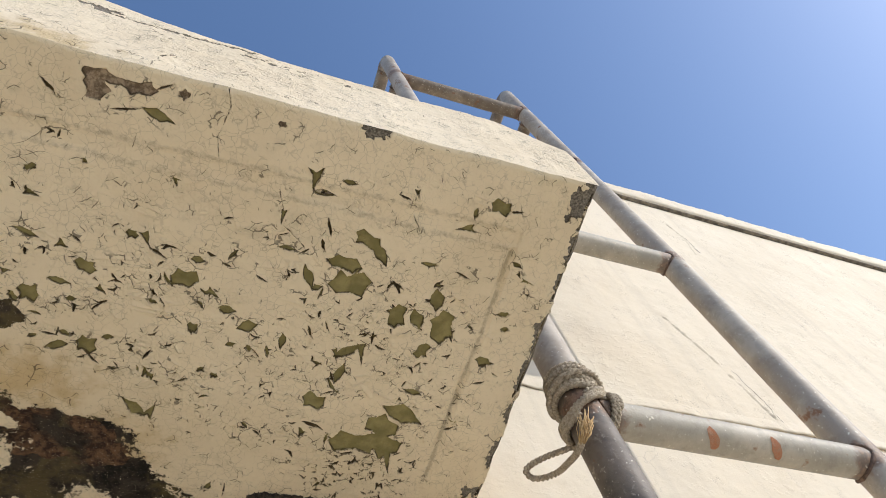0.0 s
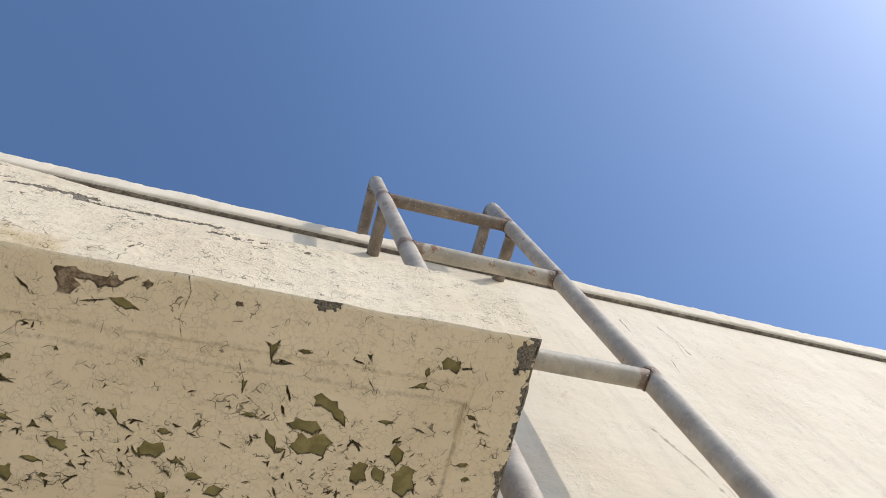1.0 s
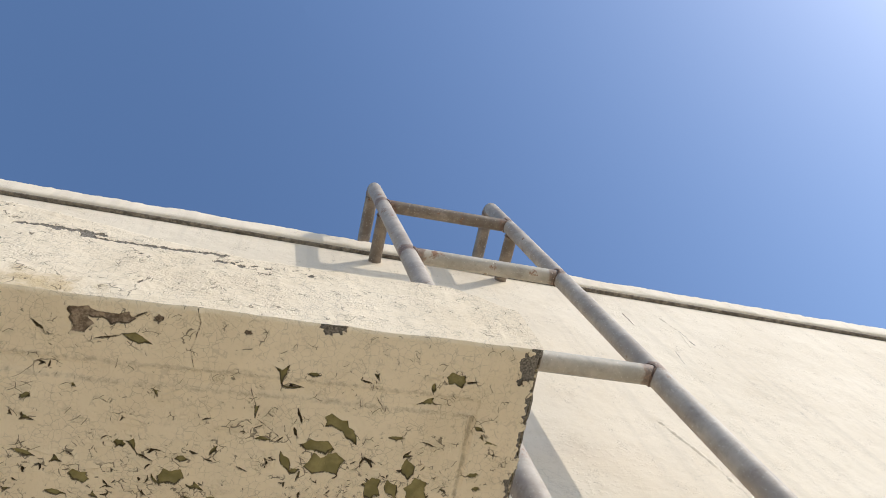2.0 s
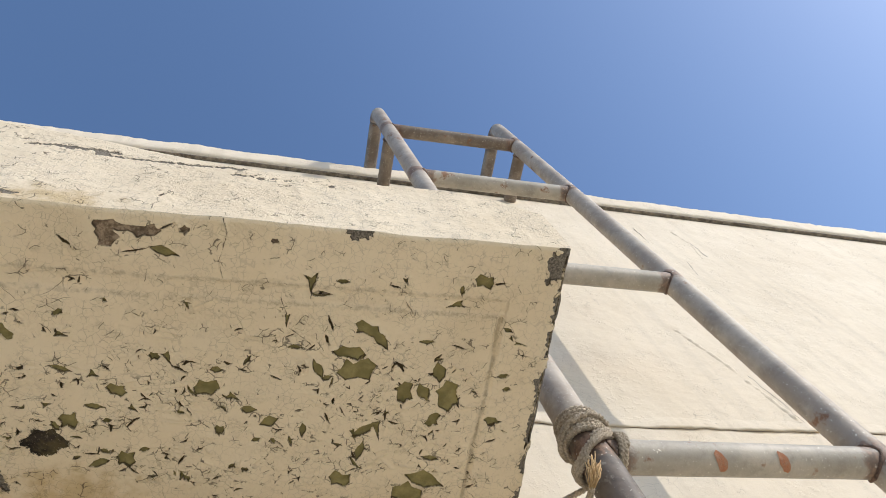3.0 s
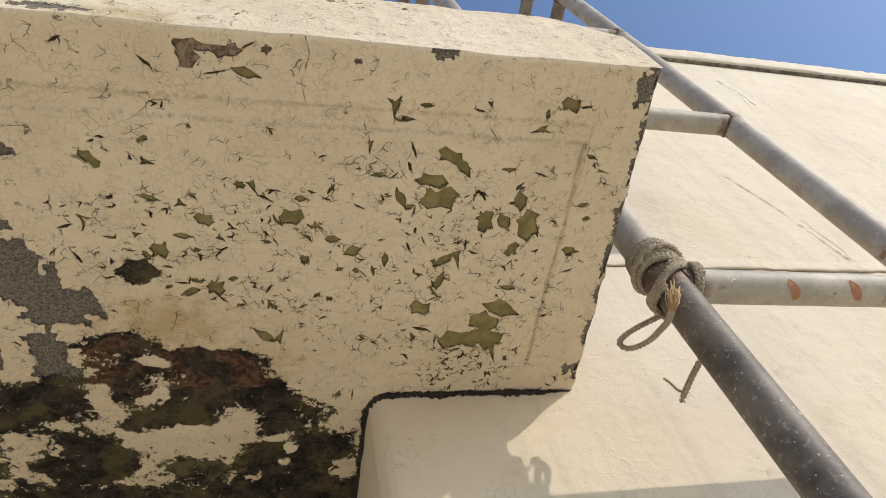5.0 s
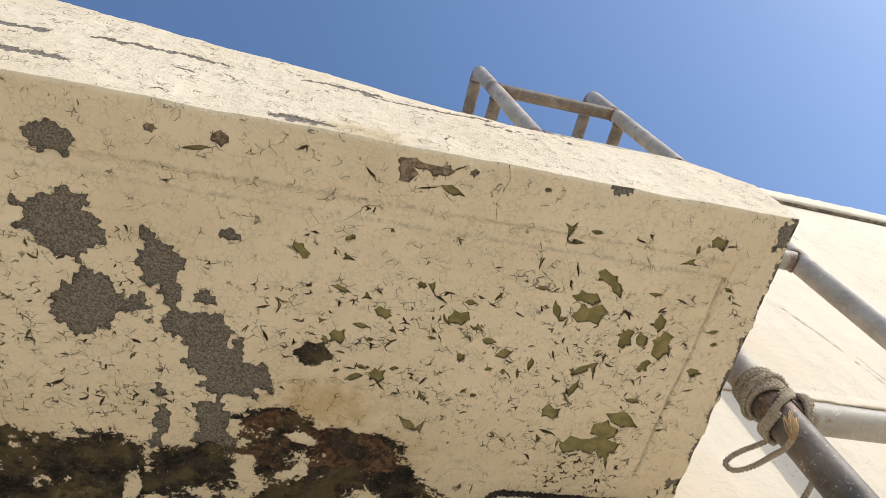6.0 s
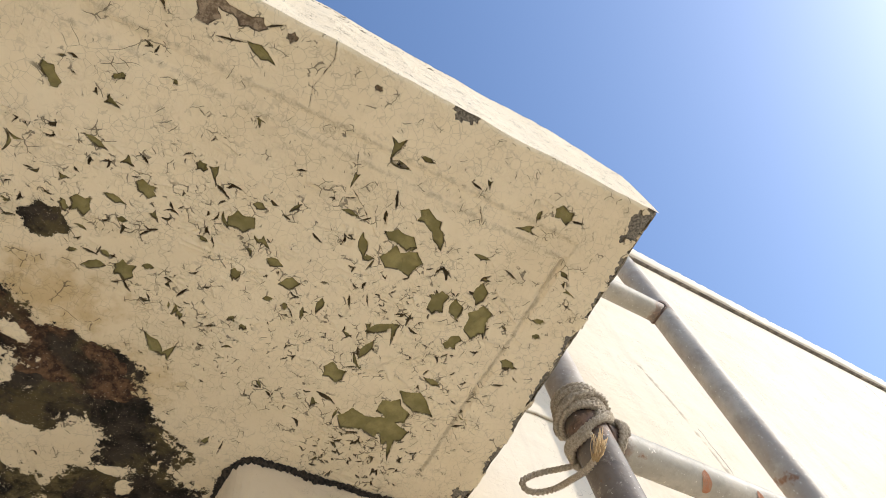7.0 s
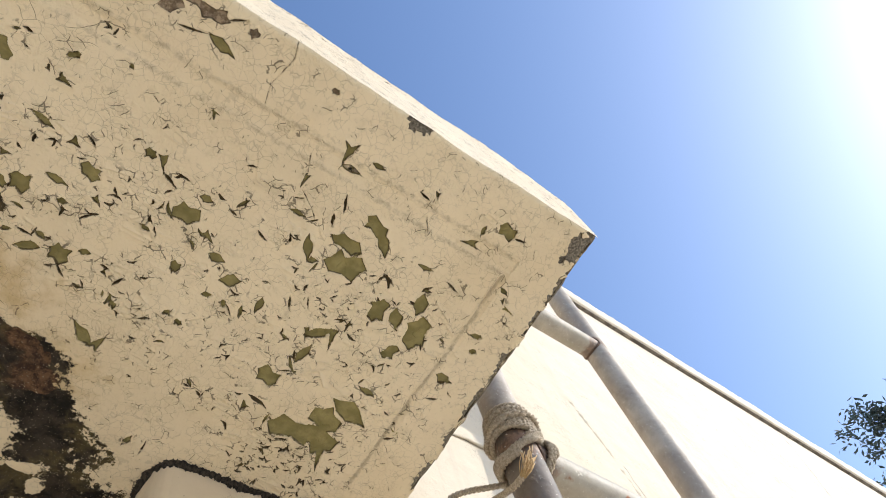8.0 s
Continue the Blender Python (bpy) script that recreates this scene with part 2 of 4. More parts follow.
def sweep(bm, points, radius, sides=16, caps=True, lobes=0, twist=0.0, grow=None):
    """A round (or stranded) rod along a polyline of Vectors."""
    points = [Vector(p) for p in points]
    rings, side = [], None
    run = 0.0
    for i, p in enumerate(points):
        d = (points[min(i + 1, len(points) - 1)] - points[max(i - 1, 0)]).normalized()
        if side is None:
            side = d.cross(Vector((0.31, 0.87, 0.38))).normalized()
        side = (side - d * side.dot(d)).normalized()
        up = d.cross(side)
        if i:
            run += (p - points[i - 1]).length
        r0 = radius * (grow[i] if grow else 1.0)
        ring = []
        for s in range(sides):
            a = 2 * math.pi * s / sides
            r = r0 * (1 + (0.75 * abs(math.sin(lobes * 0.5 * (a + twist * run))) - 0.45 if lobes else 0))
            ring.append(bm.verts.new(p + (side * math.cos(a) + up * math.sin(a)) * r))
        rings.append(ring)
    for a, b in zip(rings, rings[1:]):
        for s in range(sides):
            bm.faces.new((a[s], a[(s + 1) % sides], b[(s + 1) % sides], b[s]))
    if caps:
        bm.faces.new(rings[0][::-1])
        bm.faces.new(rings[-1])


def lerp(a, b, f):
    return Vector(a) * (1 - f) + Vector(b) * f


# ---- noise on grids ----
def lattice(ix, iy, seed):
    h = (ix.astype(np.int64) * 374761393 + iy.astype(np.int64) * 668265263 + seed * 974634777) & 0x7FFFFFFF
    h = ((h ^ (h >> 13)) * 1274126177) & 0x7FFFFFFF
    return ((h ^ (h >> 16)) & 0xFFFF) / 65535.0


def soft_noise(x, y, size, seed, octaves=3):
    total, amp, norm = np.zeros_like(x), 1.0, 0.0
    for o in range(octaves):
        u, v = x / size * 2 ** o, y / size * 2 ** o
        iu, iv = np.floor(u), np.floor(v)
        fu, fv = u - iu, v - iv
        fu, fv = fu * fu * (3 - 2 * fu), fv * fv * (3 - 2 * fv)
        a, b = lattice(iu, iv, seed + o), lattice(iu + 1, iv, seed + o)
        c, d = lattice(iu, iv + 1, seed + o), lattice(iu + 1, iv + 1, seed + o)
        total += amp * ((a * (1 - fu) + b * fu) * (1 - fv) + (c * (1 - fu) + d * fu) * fv - 0.5)
        norm += amp
        amp *= 0.55
    return total / norm * 2


def cells(x, y, size, seed):
    """Distances to, and centres of, the nine nearest jittered seeds, nearest first."""
    iu, iv = np.floor(x / size), np.floor(y / size)
    ds, xs, ys = [], [], []
    for a in (-1, 0, 1):
        for b in (-1, 0, 1):
            cx = (iu + a + 0.1 + 0.8 * lattice(iu + a, iv + b, seed)) * size
            cy = (iv + b + 0.1 + 0.8 * lattice(iu + a, iv + b, seed + 57)) * size
            ds.append(np.hypot(x - cx, y - cy)), xs.append(cx), ys.append(cy)
    ds, xs, ys = np.array(ds), np.array(xs), np.array(ys)
    order = np.argsort(ds, axis=0)
    return np.take_along_axis(ds, order, 0), np.take_along_axis(xs, order, 0), np.take_along_axis(ys, order, 0)


def within(x, y, blobs):
    """How deep a place lies inside the nearest of some ellipses (x, y, a, b): 1 in the middle, 0 on the rim."""
    best = np.full(x.shape, -9.0)
    for bx, by, a, b in blobs:
        best = np.maximum(best, 1 - np.hypot((x - bx) / a, (y - by) / b))
    return best


def flaked(x, y, blobs, size, seed, ragged=0.35):
    """Signed depth, in metres, into a coat of paint that came off in whole flakes inside the blobs."""
    wx = x + 0.0011 * soft_noise(x, y, 0.005, seed + 1, 2)
    wy = y + 0.0011 * soft_noise(x, y, 0.008, seed + 2, 2)
    d, cx, cy = cells(wx, wy, size, seed)
    off = within(cx, cy, blobs) + ragged * soft_noise(cx, cy, 0.012, seed + 3, 2) > 0
    mine = off[0]
    other = np.where(off != mine[None], d, 9.0).min(axis=0)
    depth = np.clip(other - d[0], 0, 0.006)
    return np.where(mine, depth, -depth)


def gaps(x, y, spots):
    """Signed depth into small pointed gaps (x, y, half length, width, angle, bend), each flat on one side."""
    best = np.full(x.shape, -0.01)
    row, col = x[len(x) // 3], y[:, 0]
    for cx, cy, length, width, angle, bend in spots:
        i0, i1 = np.searchsorted(row, (cx - length - 0.022, cx + length + 0.022))
        j0, j1 = np.searchsorted(col, (cy - length - 0.004, cy + length + 0.004))
        if i1 - i0 < 2 or j1 - j0 < 2:
            continue
        dx, dy = x[j0:j1, i0:i1] - cx, y[j0:j1, i0:i1] - cy
        u = (dx * math.cos(angle) + dy * math.sin(angle)) / length
        v = -dx * math.sin(angle) + dy * math.cos(angle) - bend * length * u * u
        top = width * (1 - np.abs(u)) ** 0.8 if bend > 0 else width * np.clip(1 - np.abs(u * 0.8 + 0.2 * u * u), 0, 1)
        f = np.minimum(v + 0.0002, np.nan_to_num(top) - v)
        f = np.where(np.abs(u) < 1, f, -(np.abs(u) - 1) * length - 0.0002)
        best[j0:j1, i0:i1] = np.maximum(best[j0:j1, i0:i1], f)
    return best


OUTLINES = {
    "leaf": ((-1, 0), (-0.42, 0.42), (0.22, 0.50), (0.62, 0.16), (1, 0.05), (0.34, -0.36), (-0.25, -0.50), (-0.66, -0.16)),
    "block": ((-1, 0.08), (-0.62, 0.50), (0.05, 0.36), (0.66, 0.50), (0.72, 0.16), (1, -0.06), (0.60, -0.50), (-0.10, -0.34), (-0.56, -0.48), (-0.70, -0.12)),
    "wedge": ((-1, 0.50), (-0.28, 0.30), (0.30, 0.10), (1, 0), (0.25, -0.16), (-0.35, -0.26), (-0.92, -0.50), (-0.72, -0.02)),
    "sliver": ((-1, 0.18), (-0.35, 0.46), (0.30, 0.40), (1, -0.15), (0.28, -0.10), (-0.30, -0.20))}


def chipped(x, y, spots, seed):
    """Signed depth into angular chips (x, y, half length, width, turn, outline), each a little different."""
    best = np.full(x.shape, -0.01)
    rnd = random.Random(seed)
    row, col = x[len(x) // 3], y[:, 0]
    for cx, cy, half, width, turn, outline in spots:
        flip = rnd.choice((-1, 1))
        ring = [(u * half * rnd.uniform(0.9, 1.1) + rnd.gauss(0, 0.05) * half, v * flip * width * rnd.uniform(0.85, 1.20)) for u, v in OUTLINES[outline]]
        c, s = math.cos(turn), math.sin(turn)
        ring = [(cx + u * c - v * s, cy + u * s + v * c) for u, v in ring]
        reach = max(half, width) * 1.3 + 0.004
        i0, i1 = np.searchsorted(row, (cx - reach - 0.018, cx + reach + 0.018))
        j0, j1 = np.searchsorted(col, (cy - reach, cy + reach))
        if i1 - i0 < 2 or j1 - j0 < 2:
            continue
        px, py = x[j0:j1, i0:i1], y[j0:j1, i0:i1]
        px = px + 0.0007 * soft_noise(px, py, 0.004, seed + 1, 3)
        py = py + 0.0007 * soft_noise(px, py, 0.004, seed + 5, 3)
        inside, near = np.zeros(px.shape, bool), np.full(px.shape, 9.0)
        for (ax, ay), (bx, by) in zip(ring, ring[1:] + ring[:1]):
            ex, ey = bx - ax, by - ay
            f = np.clip(((px - ax) * ex + (py - ay) * ey) / (ex * ex + ey * ey + 1e-12), 0, 1)
            near = np.minimum(near, np.hypot(px - ax - f * ex, py - ay - f * ey))
            cross = (ay > py) != (by > py)
            inside ^= cross & (px < ax + (py - ay) * ex / (ey if abs(ey) > 1e-9 else 1e-9))
        best[j0:j1, i0:i1] = np.maximum(best[j0:j1, i0:i1], np.where(inside, near, -near))
    return best


def scatter(count, seed, x0, x1, y0, y1, chance, sizes):
    """Random gaps where chance(x, y) allows them; many have a second arm that leaves from one tip."""
    rnd = random.Random(seed)
    spots = []
    while len(spots) < count:
        cx, cy = rnd.uniform(x0, x1), rnd.uniform(y0, y1)
        if rnd.random() > chance(cx, cy):
            continue
        length = rnd.uniform(*sizes) * (1.7 if rnd.random() < 0.12 else 1.0)
        angle = rnd.gauss(-0.35, 0.7) if rnd.random() < 0.7 else rnd.uniform(0, 6.28)
        width = length * rnd.uniform(0.26, 0.62)
        bend = rnd.uniform(-0.4, 0.5)
        spots.append((cx, cy, length, width, angle, bend))
        if rnd.random() < 0.55:
            turn = angle + rnd.choice((1.9, -1.9, 2.3)) + rnd.gauss(0, 0.2)
            l2 = length * rnd.uniform(0.5, 1.0)
            tip = (cx + math.cos(angle) * length * 0.7, cy + math.sin(angle) * length * 0.7)
            spots.append((tip[0] + math.cos(turn) * l2 * 0.7, tip[1] + math.sin(turn) * l2 * 0.7, l2, l2 * rnd.uniform(0.18, 0.35), turn, bend))
    return spots


def grid_mesh(name, xs, ys, height):
    """A sheet of quads over the steps xs by ys; height gives the arrays of places and the attributes."""
    gx, gy = np.meshgrid(xs, ys)
    co, attributes = height(gx, gy)
    nx, ny = len(xs), len(ys)
    i = np.arange(nx * ny).reshape(ny, nx)
    quads = np.stack([i[:-1, :-1], i[:-1, 1:], i[1:, 1:], i[1:, :-1]], -1).reshape(-1, 4)
    me = bpy.data.meshes.new(name)
    me.vertices.add(nx * ny)
    me.vertices.foreach_set("co", np.stack(co, -1).astype(np.float32).ravel())
    me.loops.add(quads.size)
    me.loops.foreach_set("vertex_index", quads.astype(np.int32).ravel())
    me.polygons.add(len(quads))
    me.polygons.foreach_set("loop_start", np.arange(0, quads.size, 4, dtype=np.int32))
    me.update(calc_edges=True)
    for key, values in attributes.items():
        me.attributes.new(key, 'FLOAT', 'POINT').data.foreach_set("value", values.astype(np.float32).ravel())
    me.validate()
    return me


# ---- the building ----
SOFFIT, FRONT, JAMB, FAR_JAMB, DEEP = 2.10, -0.382, -0.215, -1.115, 0.32
LEFT_END = -1.33


def sag(x):
    """The top of the wall runs slightly down towards +x."""
    return -0.052 * x


def make_wall_front():
    """The front wall with the doorway under the canopy, as one slab with a rounded jamb."""
    bm = bmesh.new()
    xs, zs = (-5.0, FAR_JAMB, JAMB, 9.0), (0.0, SOFFIT + 0.03, 3.486)
    v = {(i, j): bm.verts.new((x, 0, z)) for i, x in enumerate(xs) for j, z in enumerate(zs)}
    faces = [bm.faces.new((v[i, j], v[i + 1, j], v[i + 1, j + 1], v[i, j + 1])) for i in range(3) for j in range(2) if (i, j) != (1, 0)]
    out = bmesh.ops.extrude_face_region(bm, geom=faces)
    for g in out["geom"]:
        if isinstance(g, bmesh.types.BMVert):
            g.co.y = DEEP
    edges = [e for e in bm.edges if all(abs(w.co.y) < 1e-6 for w in e.verts) and abs(e.verts[0].co.x - e.verts[1].co.x) < 1e-6
             and min(abs(e.verts[0].co.x - FAR_JAMB), abs(e.verts[0].co.x - JAMB)) < 1e-4]
    edges = [e for e in edges if max(w.co.z for w in e.verts) < SOFFIT + 0.1]
    bmesh.ops.bevel(bm, geom=edges, offset=0.022, segments=5, profile=0.5, affect='EDGES')
    for w in bm.verts:
        if w.co.z > 3:
            w.co.z += sag(w.co.x)
    bmesh.ops.recalc_face_normals(bm, faces=bm.faces)
    ob = part("wall_front", bm, WALL, None, smooth=False)
    return tagged(ob, "cream painted plaster wall with hairline cracks", "wall", kind="structure")


make_wall_front()


def plain(name, material, label, category, x0, x1, y0, y1, z0, z1, lean=False):
    bm = bmesh.new()
    for w in box(bm, x0, x1, y0, y1, z0, z1):
        if lean:
            w.co.z += sag(w.co.x)
    return tagged(part(name, bm, material, None, smooth=False), label, category, kind="structure")


plain("wall_recess", WALL, "plain cream wall closing the doorway recess", "wall", FAR_JAMB - 0.1, JAMB + 0.1, DEEP + 0.003, DEEP + 0.2, 0, 2.3)
plain("wall_east", WALL, "plain cream side wall of the building", "wall", 8.8, 9.0, DEEP + 0.003, 6.0, 0, 3.3)
plain("wall_west", WALL, "plain cream side wall of the building", "wall", -5.0, -4.8, DEEP + 0.003, 6.0, 0, 3.6)
plain("wall_back", WALL, "plain cream back wall of the building", "wall", -5.0, 9.0, 6.003, 6.2, 0, 3.3)
plain("coping_underside", GROOVE, "weathered bare cement under the coping", "trim", -5.0, 9.0, -0.0105, DEEP, 3.489, 3.494, True)
plain("roof", ROOF, "grey cement flat roof behind the coping", "roof", -5.0, 9.0, DEEP + 0.003, 6.0, 3.48, 3.56, True)
plain("ground", GROUND, "pale dusty paved ground", "ground", -400, 400, -400, 400, -0.5, 0.0)


def make_coping():
    """The coping along the wall's top: a long bar with a worn, uneven arris."""
    xs = np.concatenate([np.linspace(-5, -1.2, 40), np.linspace(-1.18, 3.0, 400), np.linspace(3.02, 9, 60)])
    prof = [(-0.0125, 3.497), (-0.0125, 3.53), (-0.0125, 3.582), (-0.008, 3.590), (0.04, 3.596), (DEEP, 3.596), (DEEP, 3.497)]
    bm = bmesh.new()
    rings = []
    for x in xs:
        ring = []
        for i, (y, z) in enumerate(prof):
            q = noise.noise(Vector((x * 9, i * 0.3, 2.0))) + 0.9 * noise.noise(Vector((x * 46, i * 0.5, 7.0)))
            worn = 0.0050 if i in (2, 3, 4) else (0.0025 if i == 1 else 0)
            dy = -0.002 * q if i < 4 else 0
            ring.append(bm.verts.new((x, y + dy, z + sag(x) + worn * q)))
        rings.append(ring)
    n = len(prof)
    for a, b in zip(rings, rings[1:]):
        for i in range(n):
            bm.faces.new((a[i], b[i], b[(i + 1) % n], a[(i + 1) % n]))
    bm.faces.new(rings[0])
    bm.faces.new(rings[-1][::-1])
    bmesh.ops.recalc_face_normals(bm, faces=bm.faces)
    return tagged(part("coping", bm, WALL, None), "worn cream painted coping along the roof edge", "coping", kind="structure")


make_coping()


def lip_wave(x):
    return noise.noise(Vector((x * 5, 0, 3))) * 0.008 + noise.noise(Vector((x * 31, 0, 5))) * 0.0035 + noise.noise(Vector((x * 110, 0, 6))) * 0.0012


def make_wall_crack():
    """The open crack under the plaster lip."""
    bm = bmesh.new()
    rows = []
    for x in np.linspace(-0.15, 2.4, 700):
        z = 2.3605 - 0.012 * x + lip_wave(x)
        w = max(0.0001, 0.0011 + 0.0016 * noise.noise(Vector((x * 13, 2, 2))) + 0.0009 * noise.noise(Vector((x * 60, 2, 8))))
        rows.append([bm.verts.new((x, -0.0006, z)), bm.verts.new((x, -0.0009, z - w))])
    for a, b in zip(rows, rows[1:]):
        bm.faces.new((a[0], a[1], b[1], b[0]))
    return tagged(part("wall_crack", bm, RUST, None), "dark horizontal crack across the plaster", "trim", kind="structure")


make_wall_crack()


def make_scratch(points, width, depth, wavy):
    """A short open crack with a thin lifted edge of plaster along one side."""
    bm = bmesh.new()
    rows = []
    steps = 60
    for i in range(steps * (len(points) - 1) + 1):
        k = min(i // steps, len(points) - 2)
        f = i / steps - k
        x, z = (points[k][j] * (1 - f) + points[k + 1][j] * f for j in (0, 1))
        x += wavy * (noise.noise(Vector((z * 31, x, 4.0))) + 0.6 * noise.noise(Vector((z * 120, x, 9.0))))
        w = width * max(0.05, 0.55 + 1.1 * noise.noise(Vector((z * 23, x, 1.5))) + 0.5 * noise.noise(Vector((z * 90, x, 2.5))))
        rows.append([bm.verts.new(p) for p in ((x - w * 0.5, depth - 0.0004, z), (x + w * 0.5, depth - 0.0007, z))])
    for a, b in zip(rows, rows[1:]):
        bm.faces.new((a[0], a[1], b[1], b[0]))
    return tagged(part("wall_crack", bm, GROOVE, None), "thin open crack in the cream plaster", "trim", kind="structure")


def make_raised_seam(points, width, height):
    """A ragged ridge of filler along an old crack."""
    bm = bmesh.new()
    rows = []
    for i in range(201):
        f = i / 200 * (len(points) - 1)
        k = min(int(f), len(points) - 2)
        x, z = (points[k][j] * (1 - f + k) + points[k + 1][j] * (f - k) for j in (0, 1))
        x += 0.005 * noise.noise(Vector((z * 17, 3, 4))) + 0.002 * noise.noise(Vector((z * 80, 3, 7)))
        q = max(0.0, 0.45 + 1.2 * noise.noise(Vector((z * 26, 8, 1))) + 0.7 * noise.noise(Vector((z * 95, 8, 2))))
        rows.append([bm.verts.new(p) for p in ((x - width, 0.0006, z), (x - width * 0.2, -height * q, z), (x + width * 0.3, -height * q * 0.8, z), (x + width, 0.0006, z))])
    for a, b in zip(rows, rows[1:]):
        for i in range(3):
            bm.faces.new((a[i], a[i + 1], b[i + 1], b[i]))
    bmesh.ops.recalc_face_normals(bm, faces=bm.faces)
    return tagged(part("plaster_seam", bm, WALL, None), "ragged raised seam of filler on the plaster", "trim", kind="structure")


make_scratch([(0.906, 3.215), (0.902, 3.123)], 0.004, 0.0, 0.004)
make_scratch([(0.811, 3.068), (0.796, 2.990)], 0.004, 0.0, 0.004)
make_scratch([(0.764, 3.298), (0.763, 3.212)], 0.003, 0.0, 0.005)
make_scratch([(1.900, 3.390), (1.914, 3.294), (1.862, 3.123), (1.813, 2.996)], 0.003, 0.0, 0.010)
make_scratch([(0.626, 2.520), (0.638, 2.374)], 0.0009, 0.0, 0.006)
make_raised_seam([(0.560, 2.690), (0.590, 2.600), (0.614, 2.492), (0.631, 2.380)], 0.007, 0.0035)
make_raised_seam([(0.890, 3.300), (0.905, 3.215), (0.880, 3.100)], 0.006, 0.0025)


def make_plaster_lip():
    """The lower edge of a plaster coat, standing a few millimetres proud along a horizontal crack."""
    bm = bmesh.new()
    rows = []
    for x in np.concatenate([np.linspace(-0.15, 1.6, 420), np.linspace(1.62, 9, 120)]):
        w = lip_wave(x)
        z = 2.362 - 0.012 * x + w
        t = 0.0028 + 0.0026 * noise.noise(Vector((x * 14, 1, 9))) + 0.0014 * noise.noise(Vector((x * 70, 1, 4)))
        rows.append([bm.verts.new(p) for p in ((x, 0.001, z - 0.001), (x, -t, z - 0.0022), (x, -t * 1.05, z + 0.004),
                                               (x, -t * 0.6, z + 0.016), (x, 0.001, z + 0.034 + w))])
    for a, b in zip(rows, rows[1:]):
        for i in range(4):
            bm.faces.new((a[i], b[i], b[i + 1], a[i + 1]))
    return tagged(part("plaster_lip", bm, WALL, None), "raised cracked plaster edge across the wall", "trim", kind="structure")


make_plaster_lip()


# ---- the canopy ----
def edge_x(y):
    return 0.006 + 0.045 * (y - FRONT) + 0.0016 * soft_noise(y, y * 0, 0.02, 31, 3)


def front_wave(x):
    return 0.0016 * soft_noise(x, x * 0, 0.05, 33, 5)


# bare places in the paint: centre x, y, half length, width, turn
LEAF_CHIPS_A = [
    (-0.214, -0.320, 0.0100, 0.0060, 0.00), (-0.197, -0.334, 0.0065, 0.0050, 0.00), (-0.090, -0.334, 0.0055, 0.0040, 1.57), (-0.157, -0.280, 0.0121, 0.0100, 0.90),
    (-0.209, -0.245, 0.0119, 0.0076, 1.09), (-0.200, -0.237, 0.0057, 0.0054, -0.27), (-0.097, -0.247, 0.0119, 0.0135, 1.32), (-0.108, -0.225, 0.0110, 0.0120, 1.05),
    (-0.159, -0.180, 0.0160, 0.0100, -0.67), (-0.160, -0.154, 0.0141, 0.0083, 1.71), (-0.090, -0.120, 0.0242, 0.0219, 0.32), (-0.088, -0.147, 0.0096, 0.0068, 0.16),
    (-0.033, -0.193, 0.0105, 0.0098, 0.05), (-0.032, -0.246, 0.0067, 0.0055, -0.23), (-0.026, -0.231, 0.0050, 0.0060, 0.00), (-0.038, -0.296, 0.0059, 0.0038, 0.35),
    (-0.297, -0.240, 0.0055, 0.0071, -0.09), (-0.267, -0.199, 0.0085, 0.0089, 0.06), (-0.247, -0.187, 0.0089, 0.0112, -0.46)]
LEAF_CHIPS_B = [
    (-0.231, -0.267, 0.0085, 0.0040, 0.00), (-0.217, -0.179, 0.0085, 0.0069, 1.51), (-0.324, -0.085, 0.0135, 0.0103, 0.68), (-0.317, -0.122, 0.0045, 0.0063, 1.11),
    (-0.227, -0.165, 0.0073, 0.0032, 1.29), (-0.258, -0.166, 0.0045, 0.0054, -0.46), (-0.421, -0.236, 0.0108, 0.0051, 0.23), (-0.396, -0.199, 0.0096, 0.0060, 0.10),
    (-0.385, -0.185, 0.0045, 0.0049, -0.11), (-0.325, -0.196, 0.0052, 0.0051, 0.29), (-0.343, -0.350, 0.0114, 0.0075, 0.27), (-0.391, -0.138, 0.0110, 0.0077, -0.42),
    (-0.410, -0.144, 0.0047, 0.0042, -0.56), (-0.387, -0.151, 0.0052, 0.0054, 0.29), (-0.354, -0.154, 0.0052, 0.0060, -0.29), (-0.328, -0.127, 0.0036, 0.0022, 1.29),
    (-0.278, -0.136, 0.0046, 0.0049, -0.86), (-0.249, -0.004, 0.0073, 0.0059, -1.29), (-0.560, -0.348, 0.0122, 0.0039, -0.17)]
LEAF_CHIPS_C = [
    (-0.461, -0.285, 0.0032, 0.0019, -0.32), (-0.387, -0.303, 0.0025, 0.0030, 0.64)]
